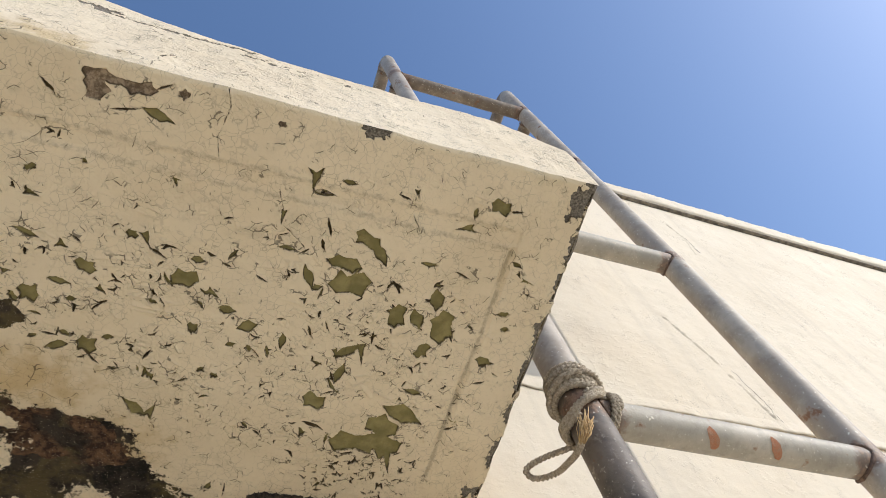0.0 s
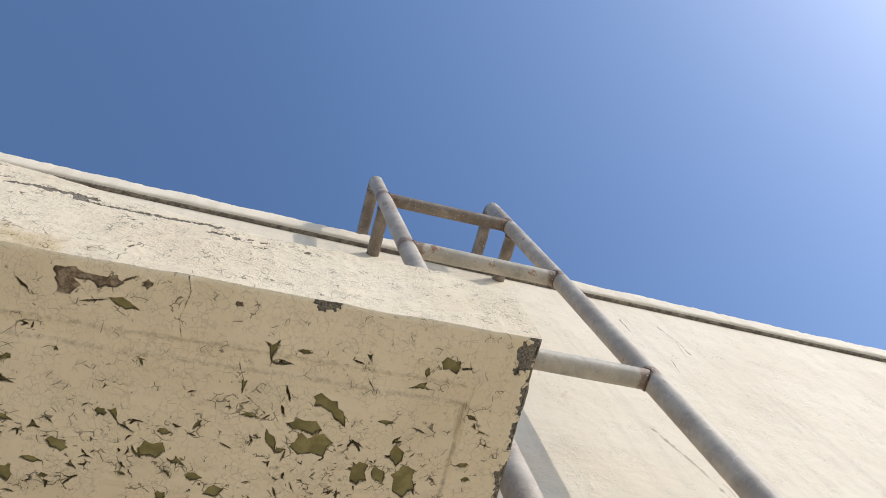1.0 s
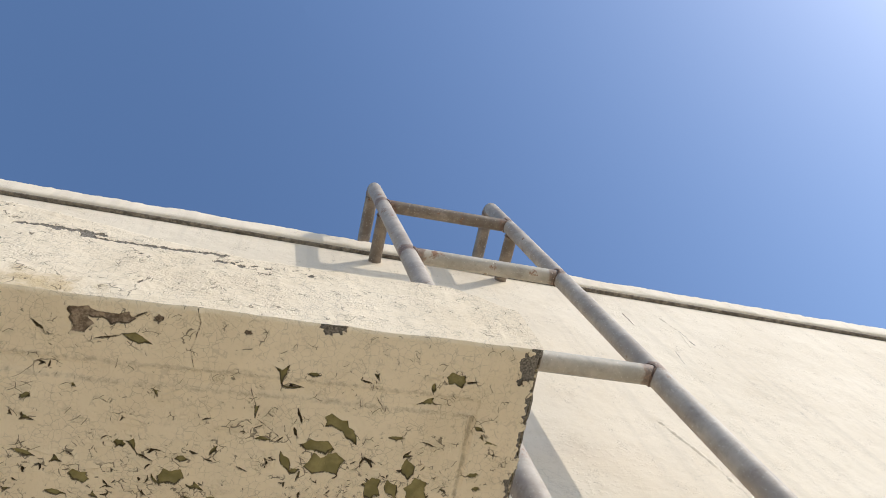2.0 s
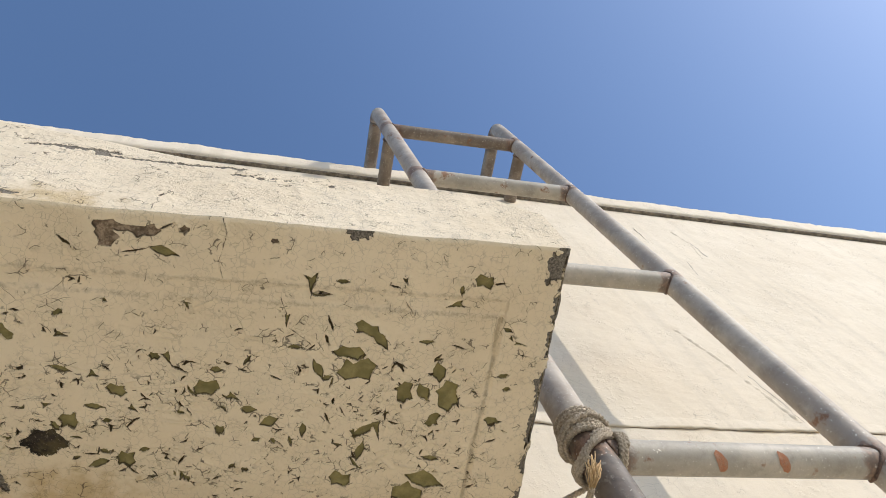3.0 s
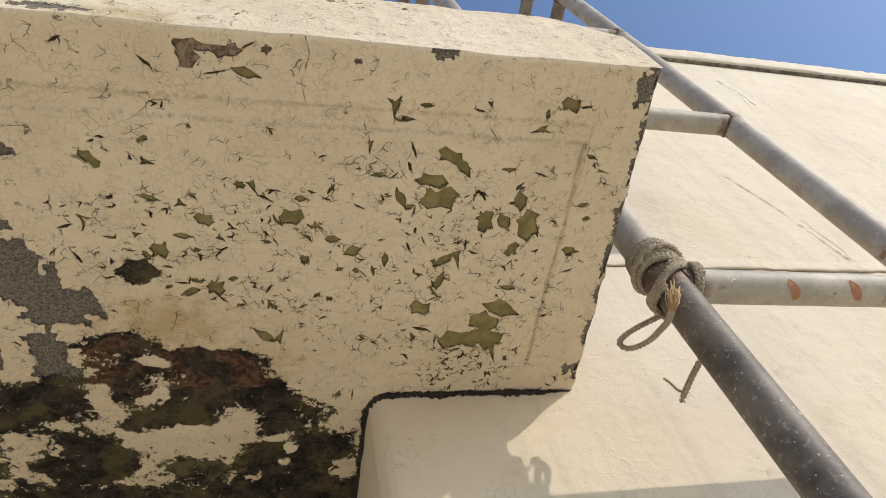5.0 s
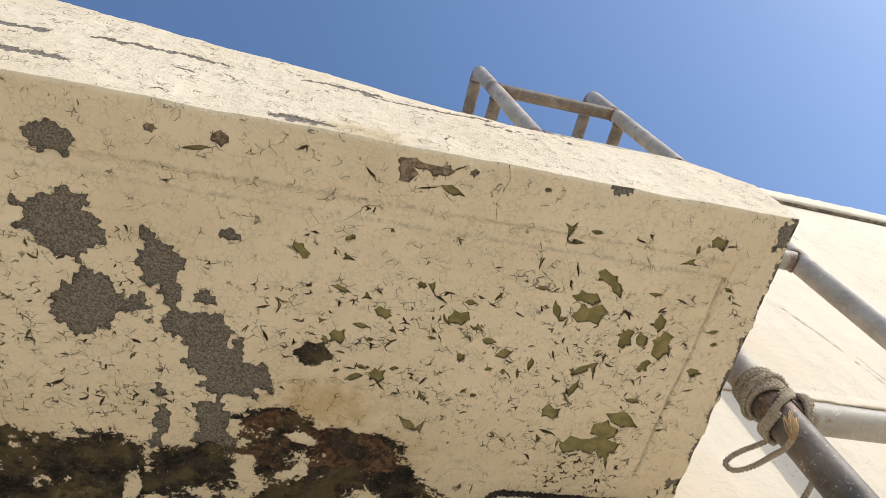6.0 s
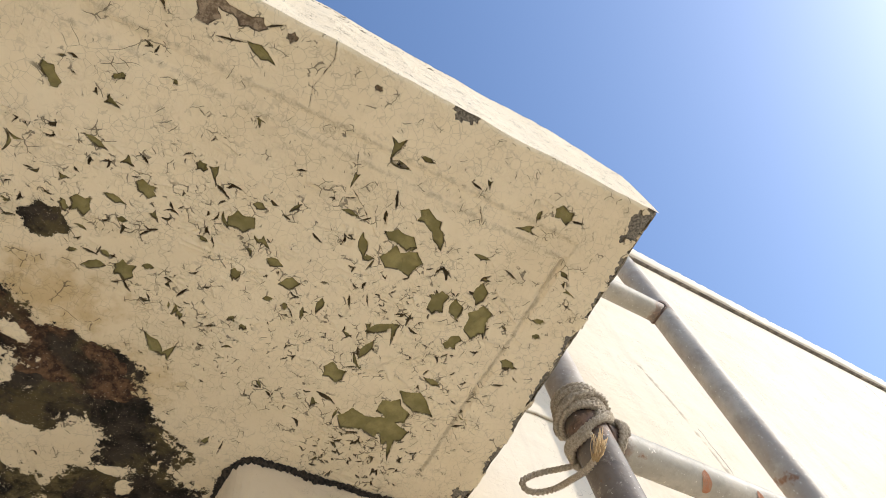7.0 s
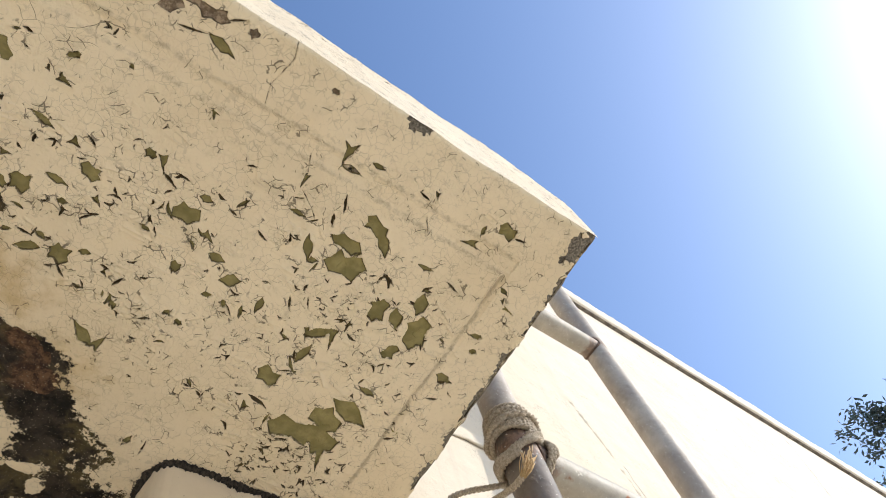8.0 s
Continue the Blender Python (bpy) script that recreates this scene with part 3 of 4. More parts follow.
BLOCK_CHIPS_A = [
    (-0.104, -0.102, 0.0180, 0.0230, 0.55),
    (-0.071, -0.344, 0.0105, 0.0119, 0.09), (-0.170, -0.289, 0.0131, 0.0136, 0.31), (-0.184, -0.264, 0.0156, 0.0138, 0.13), (-0.174, -0.247, 0.0178, 0.0229, -0.17),
    (-0.084, -0.222, 0.0179, 0.0215, 1.26), (-0.127, -0.224, 0.0127, 0.0165, 1.37), (-0.094, -0.194, 0.0086, 0.0125, 1.69), (-0.175, -0.119, 0.0123, 0.0186, 0.21),
    (-0.126, -0.079, 0.0280, 0.0230, 0.00), (-0.099, -0.082, 0.0191, 0.0281, 0.58), (-0.305, -0.222, 0.0117, 0.0159, 0.17), (-0.348, -0.252, 0.0045, 0.0080, 0.00),
    (-0.291, -0.177, 0.0050, 0.0100, 0.10), (-0.378, -0.216, 0.0091, 0.0112, 0.17), (-0.416, -0.184, 0.0085, 0.0171, 0.06), (-0.423, -0.289, 0.0051, 0.0049, -0.51),
    (-0.427, -0.178, 0.0050, 0.0068, 0.93), (-0.370, -0.143, 0.0086, 0.0153, 0.17), (-0.266, -0.132, 0.0035, 0.0060, 0.00)]
BLOCK_CHIPS_B = [
    (-0.243, -0.165, 0.0039, 0.0055, 0.88), (-0.463, -0.269, 0.0113, 0.0105, 0.85)]
WEDGE_CHIPS = [
    (-0.224, -0.330, 0.0105, 0.0119, 1.48), (-0.142, -0.339, 0.0043, 0.0047, 1.21), (-0.094, -0.318, 0.0092, 0.0087, 2.92), (-0.146, -0.178, 0.0119, 0.0080, 1.32),
    (-0.168, -0.173, 0.0085, 0.0050, 1.21), (-0.088, -0.060, 0.0149, 0.0101, 1.23), (-0.178, -0.081, 0.0047, 0.0104, 1.89), (-0.033, -0.287, 0.0035, 0.0042, 0.79),
    (-0.023, -0.282, 0.0071, 0.0040, 0.14), (-0.337, -0.249, 0.0078, 0.0072, 1.11), (-0.280, -0.212, 0.0065, 0.0067, 0.57), (-0.241, -0.293, 0.0070, 0.0050, 1.57),
    (-0.311, -0.085, 0.0092, 0.0093, -1.18), (-0.432, -0.200, 0.0051, 0.0069, -0.20), (-0.395, -0.231, 0.0049, 0.0094, 0.42), (-0.420, -0.269, 0.0062, 0.0073, 0.24),
    (-0.364, -0.197, 0.0053, 0.0057, 0.72), (-0.334, -0.145, 0.0032, 0.0037, 0.67)]
FINE_SPLITS = [(-0.298, -0.378, 0.0087, 0.0005, 1.25), (-0.298, -0.357, 0.0140, 0.0005, 1.77), (-0.299, -0.338, 0.0086, 0.0005, 1.31), (-0.245, -0.307, 0.0094, 0.0005, 1.21), (-0.233, -0.282, 0.0079, 0.0005, 0.59), (-0.221, -0.273, 0.0089, 0.0005, 0.74)]
SLIVER_CHIPS_A = [
    (-0.056, -0.344, 0.0066, 0.0031, -0.15), (-0.100, -0.263, 0.0056, 0.0049, -1.11), (-0.102, -0.246, 0.0061, 0.0048, 0.17), (-0.169, -0.091, 0.0123, 0.0059, 0.21),
    (-0.029, -0.170, 0.0070, 0.0035, -0.37), (-0.327, -0.240, 0.0083, 0.0031, 0.44), (-0.319, -0.247, 0.0075, 0.0040, 0.07), (-0.246, -0.236, 0.0063, 0.0031, 0.50),
    (0.010, -0.167, 0.0117, 0.0054, -1.40), (-0.039, -0.112, 0.0078, 0.0028, -0.88), (-0.203, -0.292, 0.0103, 0.0032, 1.17), (-0.204, -0.277, 0.0063, 0.0038, 1.25),
    (-0.134, -0.254, 0.0070, 0.0032, 0.37), (-0.081, -0.276, 0.0079, 0.0032, 0.32), (-0.195, -0.192, 0.0076, 0.0041, 1.17), (-0.182, -0.200, 0.0072, 0.0022, 1.14),
    (-0.141, -0.199, 0.0080, 0.0030, 1.51), (-0.237, -0.163, 0.0074, 0.0022, 0.74), (-0.318, -0.197, 0.0051, 0.0022, 1.06)]
SLIVER_CHIPS_B = [
    (-0.136, -0.314, 0.0075, 0.0014, 0.93), (-0.387, -0.239, 0.0065, 0.0031, 0.57), (-0.365, -0.349, 0.0108, 0.0019, -0.23), (-0.416, -0.351, 0.0089, 0.0036, 0.67),
    (-0.363, -0.131, 0.0064, 0.0035, 0.79), (-0.290, -0.122, 0.0069, 0.0031, -0.53), (-0.221, -0.116, 0.0032, 0.0022, -0.67), (-0.234, -0.003, 0.0095, 0.0020, -1.57),
    (-0.454, -0.288, 0.0045, 0.0030, -3.03), (-0.450, -0.277, 0.0022, 0.0018, 0.46), (-0.407, -0.318, 0.0036, 0.0022, -1.29), (-0.517, -0.355, 0.0027, 0.0013, -1.19),
    (-0.363, -0.291, 0.0036, 0.0014, 0.59)]
GREEN_CHIPS = ([(*c, "leaf") for c in LEAF_CHIPS_A] + [(*c, "leaf") for c in LEAF_CHIPS_B] + [(*c, "leaf") for c in LEAF_CHIPS_C] + [(*c, "block") for c in BLOCK_CHIPS_A] + [(*c, "block") for c in BLOCK_CHIPS_B] + [(*c, "wedge") for c in WEDGE_CHIPS] + [(*c, "sliver") for c in SLIVER_CHIPS_A] + [(*c, "sliver") for c in SLIVER_CHIPS_B] + [(*c, "sliver") for c in FINE_SPLITS])
BROWN_CHIPS = [
    (-0.373, -0.367, 0.0110, 0.0062, -0.10, "leaf"),
    (-0.387, -0.369, 0.0116, 0.0089, -0.13, "block"), (-0.386, -0.360, 0.0110, 0.0165, 1.10, "block"), (-0.358, -0.366, 0.0127, 0.0097, -0.16, "block"), (-0.341, -0.372, 0.0072, 0.0022, -0.59, "sliver"),
    (-0.328, -0.370, 0.0040, 0.0072, 0.52, "block"), (-0.257, -0.366, 0.0035, 0.0051, -0.14, "block"), (-0.542, -0.360, 0.0074, 0.0121, 0.49, "block"), (-0.597, -0.358, 0.0045, 0.0071, 0.11, "block")]
EDGE_BLOBS = [(0.002, -0.362, 0.013, 0.024), (0.009, -0.322, 0.009, 0.022), (0.010, -0.280, 0.008, 0.020), (0.012, -0.235, 0.008, 0.022),
              (0.014, -0.19, 0.008, 0.018), (0.016, -0.14, 0.007, 0.016), (0.018, -0.09, 0.006, 0.02), (0.019, -0.03, 0.012, 0.016), (-0.190, -0.381, 0.010, 0.008)]
CEMENT_CHIPS = [
    (-0.593, -0.260, 0.005, 0.010), (-0.583, -0.235, 0.022, 0.019), (-0.570, -0.207, 0.009, 0.014), (-0.547, -0.172, 0.031, 0.022), (-0.527, -0.143, 0.027, 0.030), (-0.504, -0.118, 0.033, 0.022),
    (-0.521, -0.071, 0.015, 0.020), (-0.571, -0.095, 0.007, 0.013), (-0.568, -0.056, 0.007, 0.027), (-0.539, -0.207, 0.009, 0.007), (-0.597, -0.193, 0.009, 0.009), (-0.514, -0.035, 0.025, 0.018),
    (-0.506, -0.106, 0.009, 0.010), (-0.524, -0.274, 0.007, 0.006), (-0.637, -0.187, 0.030, 0.030), (-0.660, -0.260, 0.030, 0.030), (-0.668, -0.335, 0.017, 0.012), (-0.780, -0.210, 0.050, 0.040),
    (-0.860, -0.140, 0.050, 0.050)]
MOULD_BLOBS = [
    (-0.435, 0.032, 0.034, 0.017), (-0.395, 0.110, 0.036, 0.026), (-0.400, 0.150, 0.100, 0.030),
    (-0.630, -0.005, 0.045, 0.034), (-0.638, 0.070, 0.059, 0.070), (-0.556, 0.021, 0.037, 0.016), (-0.527, 0.000, 0.046, 0.027), (-0.508, 0.091, 0.051, 0.055), (-0.430, -0.016, 0.059, 0.036),
    (-0.405, 0.015, 0.031, 0.028), (-0.373, -0.001, 0.026, 0.022), (-0.327, 0.001, 0.033, 0.028), (-0.295, 0.036, 0.039, 0.036), (-0.328, 0.102, 0.026, 0.033), (-0.267, 0.101, 0.036, 0.063),
    (-0.323, 0.153, 0.025, 0.039), (-0.220, 0.190, 0.030, 0.060), (-0.420, 0.180, 0.260, 0.070), (-0.750, 0.030, 0.080, 0.060), (-0.780, 0.140, 0.120, 0.090), (-0.900, 0.060, 0.120, 0.100)]
MUD_BLOBS = [
    (-0.415, 0.110, 0.044, 0.033), (-0.363, 0.081, 0.030, 0.040), (-0.633, 0.097, 0.055, 0.060)]
SOUND_BLOBS = [
    (-0.432, -0.048, 0.022, 0.008), (-0.481, -0.004, 0.018, 0.017), (-0.431, -0.002, 0.018, 0.010), (-0.421, 0.047, 0.048, 0.016), (-0.539, 0.070, 0.030, 0.024), (-0.301, 0.084, 0.013, 0.010),
    (-0.335, 0.126, 0.013, 0.011), (-0.241, 0.115, 0.022, 0.028), (-0.596, 0.020, 0.012, 0.030), (-0.318, 0.066, 0.010, 0.007), (-0.306, 0.105, 0.009, 0.008)]


def ridge(v, at, half):
    return np.exp(-((v - at) / half) ** 2)


def busy(x, y):
    """How likely the paint is to have split at a place."""
    best = 0.05
    for bx, by, a, b in ((-0.20, -0.18, 0.23, 0.13), (-0.41, -0.19, 0.14, 0.10), (-0.10, -0.15, 0.10, 0.14), (-0.66, -0.14, 0.12, 0.16)):
        best = max(best, min(1.0, 2.0 * (1 - math.hypot((x - bx) / a, (y - by) / b))))
    return best


def soffit_surface(gx, gy):
    lo = gx.min()
    f = (gx - lo) / (gx.max() - lo)
    x = np.where(gy <= 0.0, lo + f * (edge_x(np.minimum(gy, 0.0)) - lo), gx)
    y = gy + np.where(gy < FRONT + 0.03, front_wave(x) * (FRONT + 0.03 - gy) / 0.03, 0)
    olive = chipped(x, y, [c for c in GREEN_CHIPS if c[5] != "sliver"], 11)
    brown = chipped(x, y, BROWN_CHIPS, 12)
    cement = np.maximum(flaked(x, y, CEMENT_CHIPS, 0.0050, 13, 0.55), flaked(x, y, EDGE_BLOBS, 0.0030, 12, 0.9))
    small = chipped(x, y, [c for c in GREEN_CHIPS if c[5] == "sliver"], 17)
    small = np.maximum(small, gaps(x, y, scatter(340, 3, -0.75, 0.0, FRONT + 0.02, 0.0, busy, (0.0018, 0.0042))))
    wide = gaps(x, y, scatter(105, 6, -0.75, 0.0, FRONT + 0.03, -0.02, busy, (0.0032, 0.0056)))
    olive = np.maximum(olive, wide + 0.0003 * soft_noise(x, y, 0.005, 25, 2))
    small = np.maximum(small, gaps(x, y, scatter(110, 4, -1.0, 0.0, FRONT + 0.012, 0.1, lambda a, b: 1.0, (0.0014, 0.0040))))
    crumbled = lambda a, b: 1.0 if math.hypot((a + 0.115) / 0.05, (b + 0.035) / 0.035) < 1 else 0.06
    small = np.maximum(small, gaps(x, y, scatter(110, 8, -0.21, 0.0, -0.075, -0.003, crumbled, (0.0016, 0.0042))))
    small = small + 0.0003 * soft_noise(x, y, 0.004, 24, 2)
    coats = np.maximum(olive, np.maximum(brown, cement))
    chip = np.maximum(coats, small)
    kind = np.where(small > coats, -1.0, 0.0)
    kind = np.where((cement >= chip - 0.001) & (cement > -0.003), 1.0, kind)
    kind = np.where((brown >= chip - 0.001) & (brown > -0.003), 2.0, kind)
    wx, wy = x + 0.016 * soft_noise(x, y, 0.05, 43, 5), y + 0.016 * soft_noise(x, y, 0.05, 44, 5)
    warm = within(wx, wy, [(-0.456, -0.058, 0.050, 0.022), (-0.384, -0.052, 0.050, 0.020), (-0.432, -0.028, 0.065, 0.020), (-0.35, -0.03, 0.03, 0.02)])
    mud = within(wx, wy, MUD_BLOBS) > 0
    kind = np.where(warm > 0, 3.0, np.where(mud, 4.0, kind))
    dark = 1.6 * np.clip(np.maximum(within(wx, wy, MOULD_BLOBS), warm), -1.4, 0.35) + 0.8 * soft_noise(x, y * 1.5, 0.045, 45, 5) + 0.26
    dark = dark - 1.5 * np.clip(within(wx, wy, SOUND_BLOBS) + 0.10, 0, 0.6)
    dark = np.maximum(dark, 3.6 * np.clip(within(x + 0.004 * soft_noise(x, y, 0.01, 46, 2), y + 0.003 * soft_noise(x, y, 0.01, 47, 2), [(-0.435, -0.160, 0.018, 0.015)]), -1, 0.6))
    rust = within(x, y, [(-0.415, -0.100, 0.095, 0.050), (-0.34, -0.04, 0.07, 0.05)])
    z = np.full_like(x, SOFFIT) + 0.0016 * soft_noise(x, y, 0.11, 51, 2) + 0.0004 * soft_noise(x, y, 0.02, 52, 3)
    across = np.clip((0.009 - np.abs(y + 0.3185 + 0.0015 * soft_noise(x, x * 0, 0.09, 58, 2))) / 0.0045, 0, 1)
    drip = 0.0022 * across * (x < -0.044) * (0.7 + 0.6 * soft_noise(x, y, 0.06, 53, 2))
    lane = x + 0.047 - 0.03 * (y + 0.3) * 0.3
    along = np.clip((0.0050 - np.abs(lane + 0.0012 * soft_noise(x * 0, y, 0.05, 49, 3))) / 0.0042, 0, 1) * np.clip((y + 0.312) / 0.006, 0, 1) * np.clip((-0.03 - y) / 0.02, 0, 1)
    drip_side = 0.0036 * along * (0.75 + 0.8 * soft_noise(x, y, 0.04, 54, 2))
    # drip grooves: their shade is painted in as darker lines, along with dirt
    grime_shade = 0.62 * along + 0.50 * ridge(y, -0.3275, 0.004) * (x < -0.05) + 0.46 * ridge(y, -0.3095, 0.004) * (x < -0.05)
    grime_shade = grime_shade + 0.9 * np.exp(-np.abs(x - edge_x(np.minimum(y, 0.0))) / 0.003) * (y < -0.12) * (0.6 + soft_noise(x, y, 0.05, 59, 2))
    bare = np.clip(chip / 0.0012 + 0.4, 0, 1)
    curl = np.exp(-np.clip(-chip, 0, 1) / 0.0022) * (chip < 0) * (0.5 + soft_noise(x, y, 0.015, 55, 2))
    rot = np.clip(dark + 1.2 * soft_noise(x, y, 0.03, 56, 4), 0, 1)
    z = z + drip + drip_side + 0.0022 * bare - 0.0021 * np.clip(curl, 0, 1) + rot * (0.002 + 0.0015 * soft_noise(x, y, 0.006, 57, 2))
    out = np.clip((FRONT + 0.004 - gy) / 0.004, 0, 1)
    side = np.clip((f - 0.991) / 0.009, 0, 1) * (gy < 0)
    z = z + 0.0022 * out ** 2 + 0.0034 * side ** 2
    return (x, y, z), {"chip": chip, "kind": kind, "dark": dark, "rust": rust, "grime_shade": grime_shade}


def top_of(x):
    return 2.246 - 0.30 * (np.maximum(np.minimum(x + 0.27, 0), -0.56)) - 0.046 * np.clip((x + 0.062) / 0.062, 0, 1) ** 1.5 + 0.004 * soft_noise(x, x * 0, 0.05, 61, 4)


def fascia_surface(gx, gy):
    """gy runs from 0 at the lower arris to 1 at the upper one."""
    y0 = FRONT + front_wave(gx)
    z0 = SOFFIT + 0.0022 + 0.0016 * soft_noise(gx, gx * 0 + FRONT, 0.11, 51, 2)
    z = z0 + gy * (top_of(gx) - z0)
    flake_top = flaked(gx, z, [(-0.36, 2.235, 0.07, 0.004), (-0.27, 2.215, 0.03, 0.003), (-0.45, 2.245, 0.05, 0.004), (-0.48, 2.115, 0.03, 0.006),
                               (-0.21, 2.21, 0.006, 0.004), (-0.62, 2.25, 0.06, 0.006), (-0.70, 2.16, 0.03, 0.008), (-0.8, 2.24, 0.08, 0.008)], 0.006, 71, 0.6)
    small = np.full_like(gx, -0.01)
    rows = np.linspace(2.10, 2.24, gx.shape[0])
    flat = np.repeat(rows[:, None], gx.shape[1], axis=1)
    small = gaps(gx, flat, [(a, b, l * 1.5, w * 0.7, 0.25 * t, k) for a, b, l, w, t, k in
                            scatter(170, 9, -1.1, 0.0, 2.11, 2.235, lambda a, b: min(1.0, 0.12 + max(0, -a - 0.15) * 2.2), (0.002, 0.006))])
    chip = np.maximum(flake_top, small)
    curl = np.exp(-np.clip(-chip, 0, 1) / 0.002) * (chip < 0)
    y = y0 + 0.0005 * soft_noise(gx, z, 0.014, 74, 4) + 0.0010 * soft_noise(gx, z, 0.09, 75, 2)
    y = y + 0.0010 * np.clip(chip / 0.001 + 0.4, 0, 1) - 0.0008 * curl
    y = y + 0.006 * np.clip((gy - 0.92) / 0.08, 0, 1) ** 2
    low = np.clip(gy / 0.06, 0, 1)
    y = y0 * (1 - low) + y * low
    x = gx + np.clip((gx + 0.012) / 0.012, 0, 1) * (edge_x(np.full_like(gx, FRONT)) - 0.0)
    return (x, y, z), {"chip": chip, "kind": np.full_like(gx, 1.4), "dark": np.full_like(gx, -3.0), "rust": within(gx, z, [(-0.43, 2.115, 0.09, 0.035)]) - 0.1, "grime_shade": np.full_like(gx, -1.0)}


def make_canopy():
    canopy = group_at("concrete_canopy", (0, 0, SOFFIT), "cream painted concrete canopy slab with peeling paint", "canopy")
    lift = Matrix.Translation((0, 0, -SOFFIT))
    xs = np.concatenate([np.linspace(LEFT_END, -0.96, 60), np.linspace(-0.957, -0.66, 200), np.linspace(-0.6593, 0.0, 940)])
    ys = np.concatenate([np.linspace(FRONT, FRONT + 0.006, 6), np.linspace(FRONT + 0.0067, 0.0, 540), np.linspace(0.0009, 0.15, 165), np.linspace(0.163, DEEP + 0.002, 40)])
    me = grid_mesh("soffit", xs, ys, soffit_surface)
    me.flip_normals()
    me.transform(lift)
    finish("soffit", me, PAINT, canopy, "cream soffit with curling paint chips, green undercoat and black mould")
    xs = np.concatenate([np.linspace(LEFT_END, -0.72, 120), np.linspace(-0.7175, 0.0, 400)])
    me = grid_mesh("fascia", xs, np.linspace(0, 1, 84), fascia_surface)
    me.transform(lift)
    finish("fascia", me, FASCIA_PAINT, canopy, "sunlit cracked white front edge")
    # the mass of the slab behind its painted faces
    bm = bmesh.new()
    prof = [(FRONT + 0.0075, SOFFIT + 0.004), (FRONT + 0.0075, 2.225), (FRONT + 0.02, 2.236), (-0.002, 2.285), (-0.002, SOFFIT + 0.004)]
    ends = []
    for x, up in ((LEFT_END, 0.150), (-0.83, 0.150), (-0.27, 0.006), (-0.065, 0.004), (-0.03, -0.018), (0.0, -0.048)):
        ends.append([bm.verts.new((x + (0.004 + 0.045 * (y - FRONT) if x > -0.01 else 0), y, z - SOFFIT + (up if z > 2.2 else 0))) for y, z in prof])
    for a, b in zip(ends, ends[1:]):
        for i in range(5):
            bm.faces.new((a[i], b[i], b[(i + 1) % 5], a[(i + 1) % 5]))
    bm.faces.new(ends[0])
    bm.faces.new(ends[-1])
    bmesh.ops.recalc_face_normals(bm, faces=bm.faces)
    part("slab", bm, FASCIA_PAINT, canopy, smooth=False)
    return canopy


make_canopy()


def make_mould_line():
    """A ragged black bead where the soffit meets the wall, turning round the jamb and running into the recess."""
    pts = [Vector((0.018 - i * 0.001, -0.0008, SOFFIT)) for i in range(211)]
    pts += [Vector((JAMB + 0.022 - 0.022 * math.sin(a), 0.0212 - 0.022 * math.cos(a), SOFFIT)) for a in np.linspace(0.05, 1.5, 34)]
    pts += [Vector((JAMB - 0.0008, 0.024 + i * 0.001, SOFFIT)) for i in range(285)]
    bm = bmesh.new()
    rows = []
    for i, p in enumerate(pts):
        q = pts[min(i + 1, len(pts) - 1)] - pts[max(i - 1, 0)]
        out = Vector((q.y, -q.x, 0)).normalized()
        if out.y > 0 or (abs(out.y) < 0.3 and out.x > 0):
            out = -out
        n1 = noise.noise(Vector((i * 0.045, 0, 0))) + 0.9 * noise.noise(Vector((i * 0.21, 4, 0))) + 0.8 * noise.noise(Vector((i * 0.73, 5, 0)))
        n2 = noise.noise(Vector((i * 0.035, 9, 0))) + 0.9 * noise.noise(Vector((i * 0.19, 13, 0))) + 0.8 * noise.noise(Vector((i * 0.67, 15, 0)))
        fade = min(1, i / 45 + 0.12)
        a = max(0.0007, (0.0042 + 0.0034 * n1) * fade)
        b = max(0.0007, (0.0046 + 0.0042 * n2) * fade)
        rows.append([bm.verts.new(v) for v in (p + out * a + Vector((0, 0, -0.0006)), p + out * (a * 0.8) + Vector((0, 0, -0.0014)),
                                               p + out * 0.0014 + Vector((0, 0, -b * 0.8)), p + out * 0.0006 + Vector((0, 0, -b)), p - out * 0.002 + Vector((0, 0, -b)))])
    for a, b in zip(rows, rows[1:]):
        for i in range(4):
            bm.faces.new((a[i], a[i + 1], b[i + 1], b[i]))
    bmesh.ops.recalc_face_normals(bm, faces=bm.faces)
    return tagged(part("mould_bead", bm, MOULD, None), "ragged black mould seam under the canopy", "trim", kind="structure")


make_mould_line()


# ---- the ladder ----
OUT = -0.155
RUNG_Z = (0.20, 0.67, 1.145, 1.62, 2.089, 2.567, 3.05, 3.485)


def stile_x(side, z):
    return 0.086 - 0.028 * (z - 2.0) if side == 0 else 0.449 - 0.016 * (z - 2.05)


def stile_y(side, z):
    return OUT - (0.005 * min(1.0, max(0.0, 3.5 - z)) if side == 0 else 0.0)


def mark_joints(ob, joints, axis, reach):
    """Sets how near each vertex lies to a welded joint: rust starts there."""
    me = ob.data
    co = np.empty(len(me.vertices) * 3, dtype=np.float32)
    me.vertices.foreach_get("co", co)
    v = co.reshape(-1, 3)[:, axis]
    near = np.min(np.abs(v[:, None] - np.array(joints)[None]), axis=1)
    me.attributes.new("joint", 'FLOAT', 'POINT').data.foreach_set("value", np.clip(1 - near / reach, 0, 1).astype(np.float32))


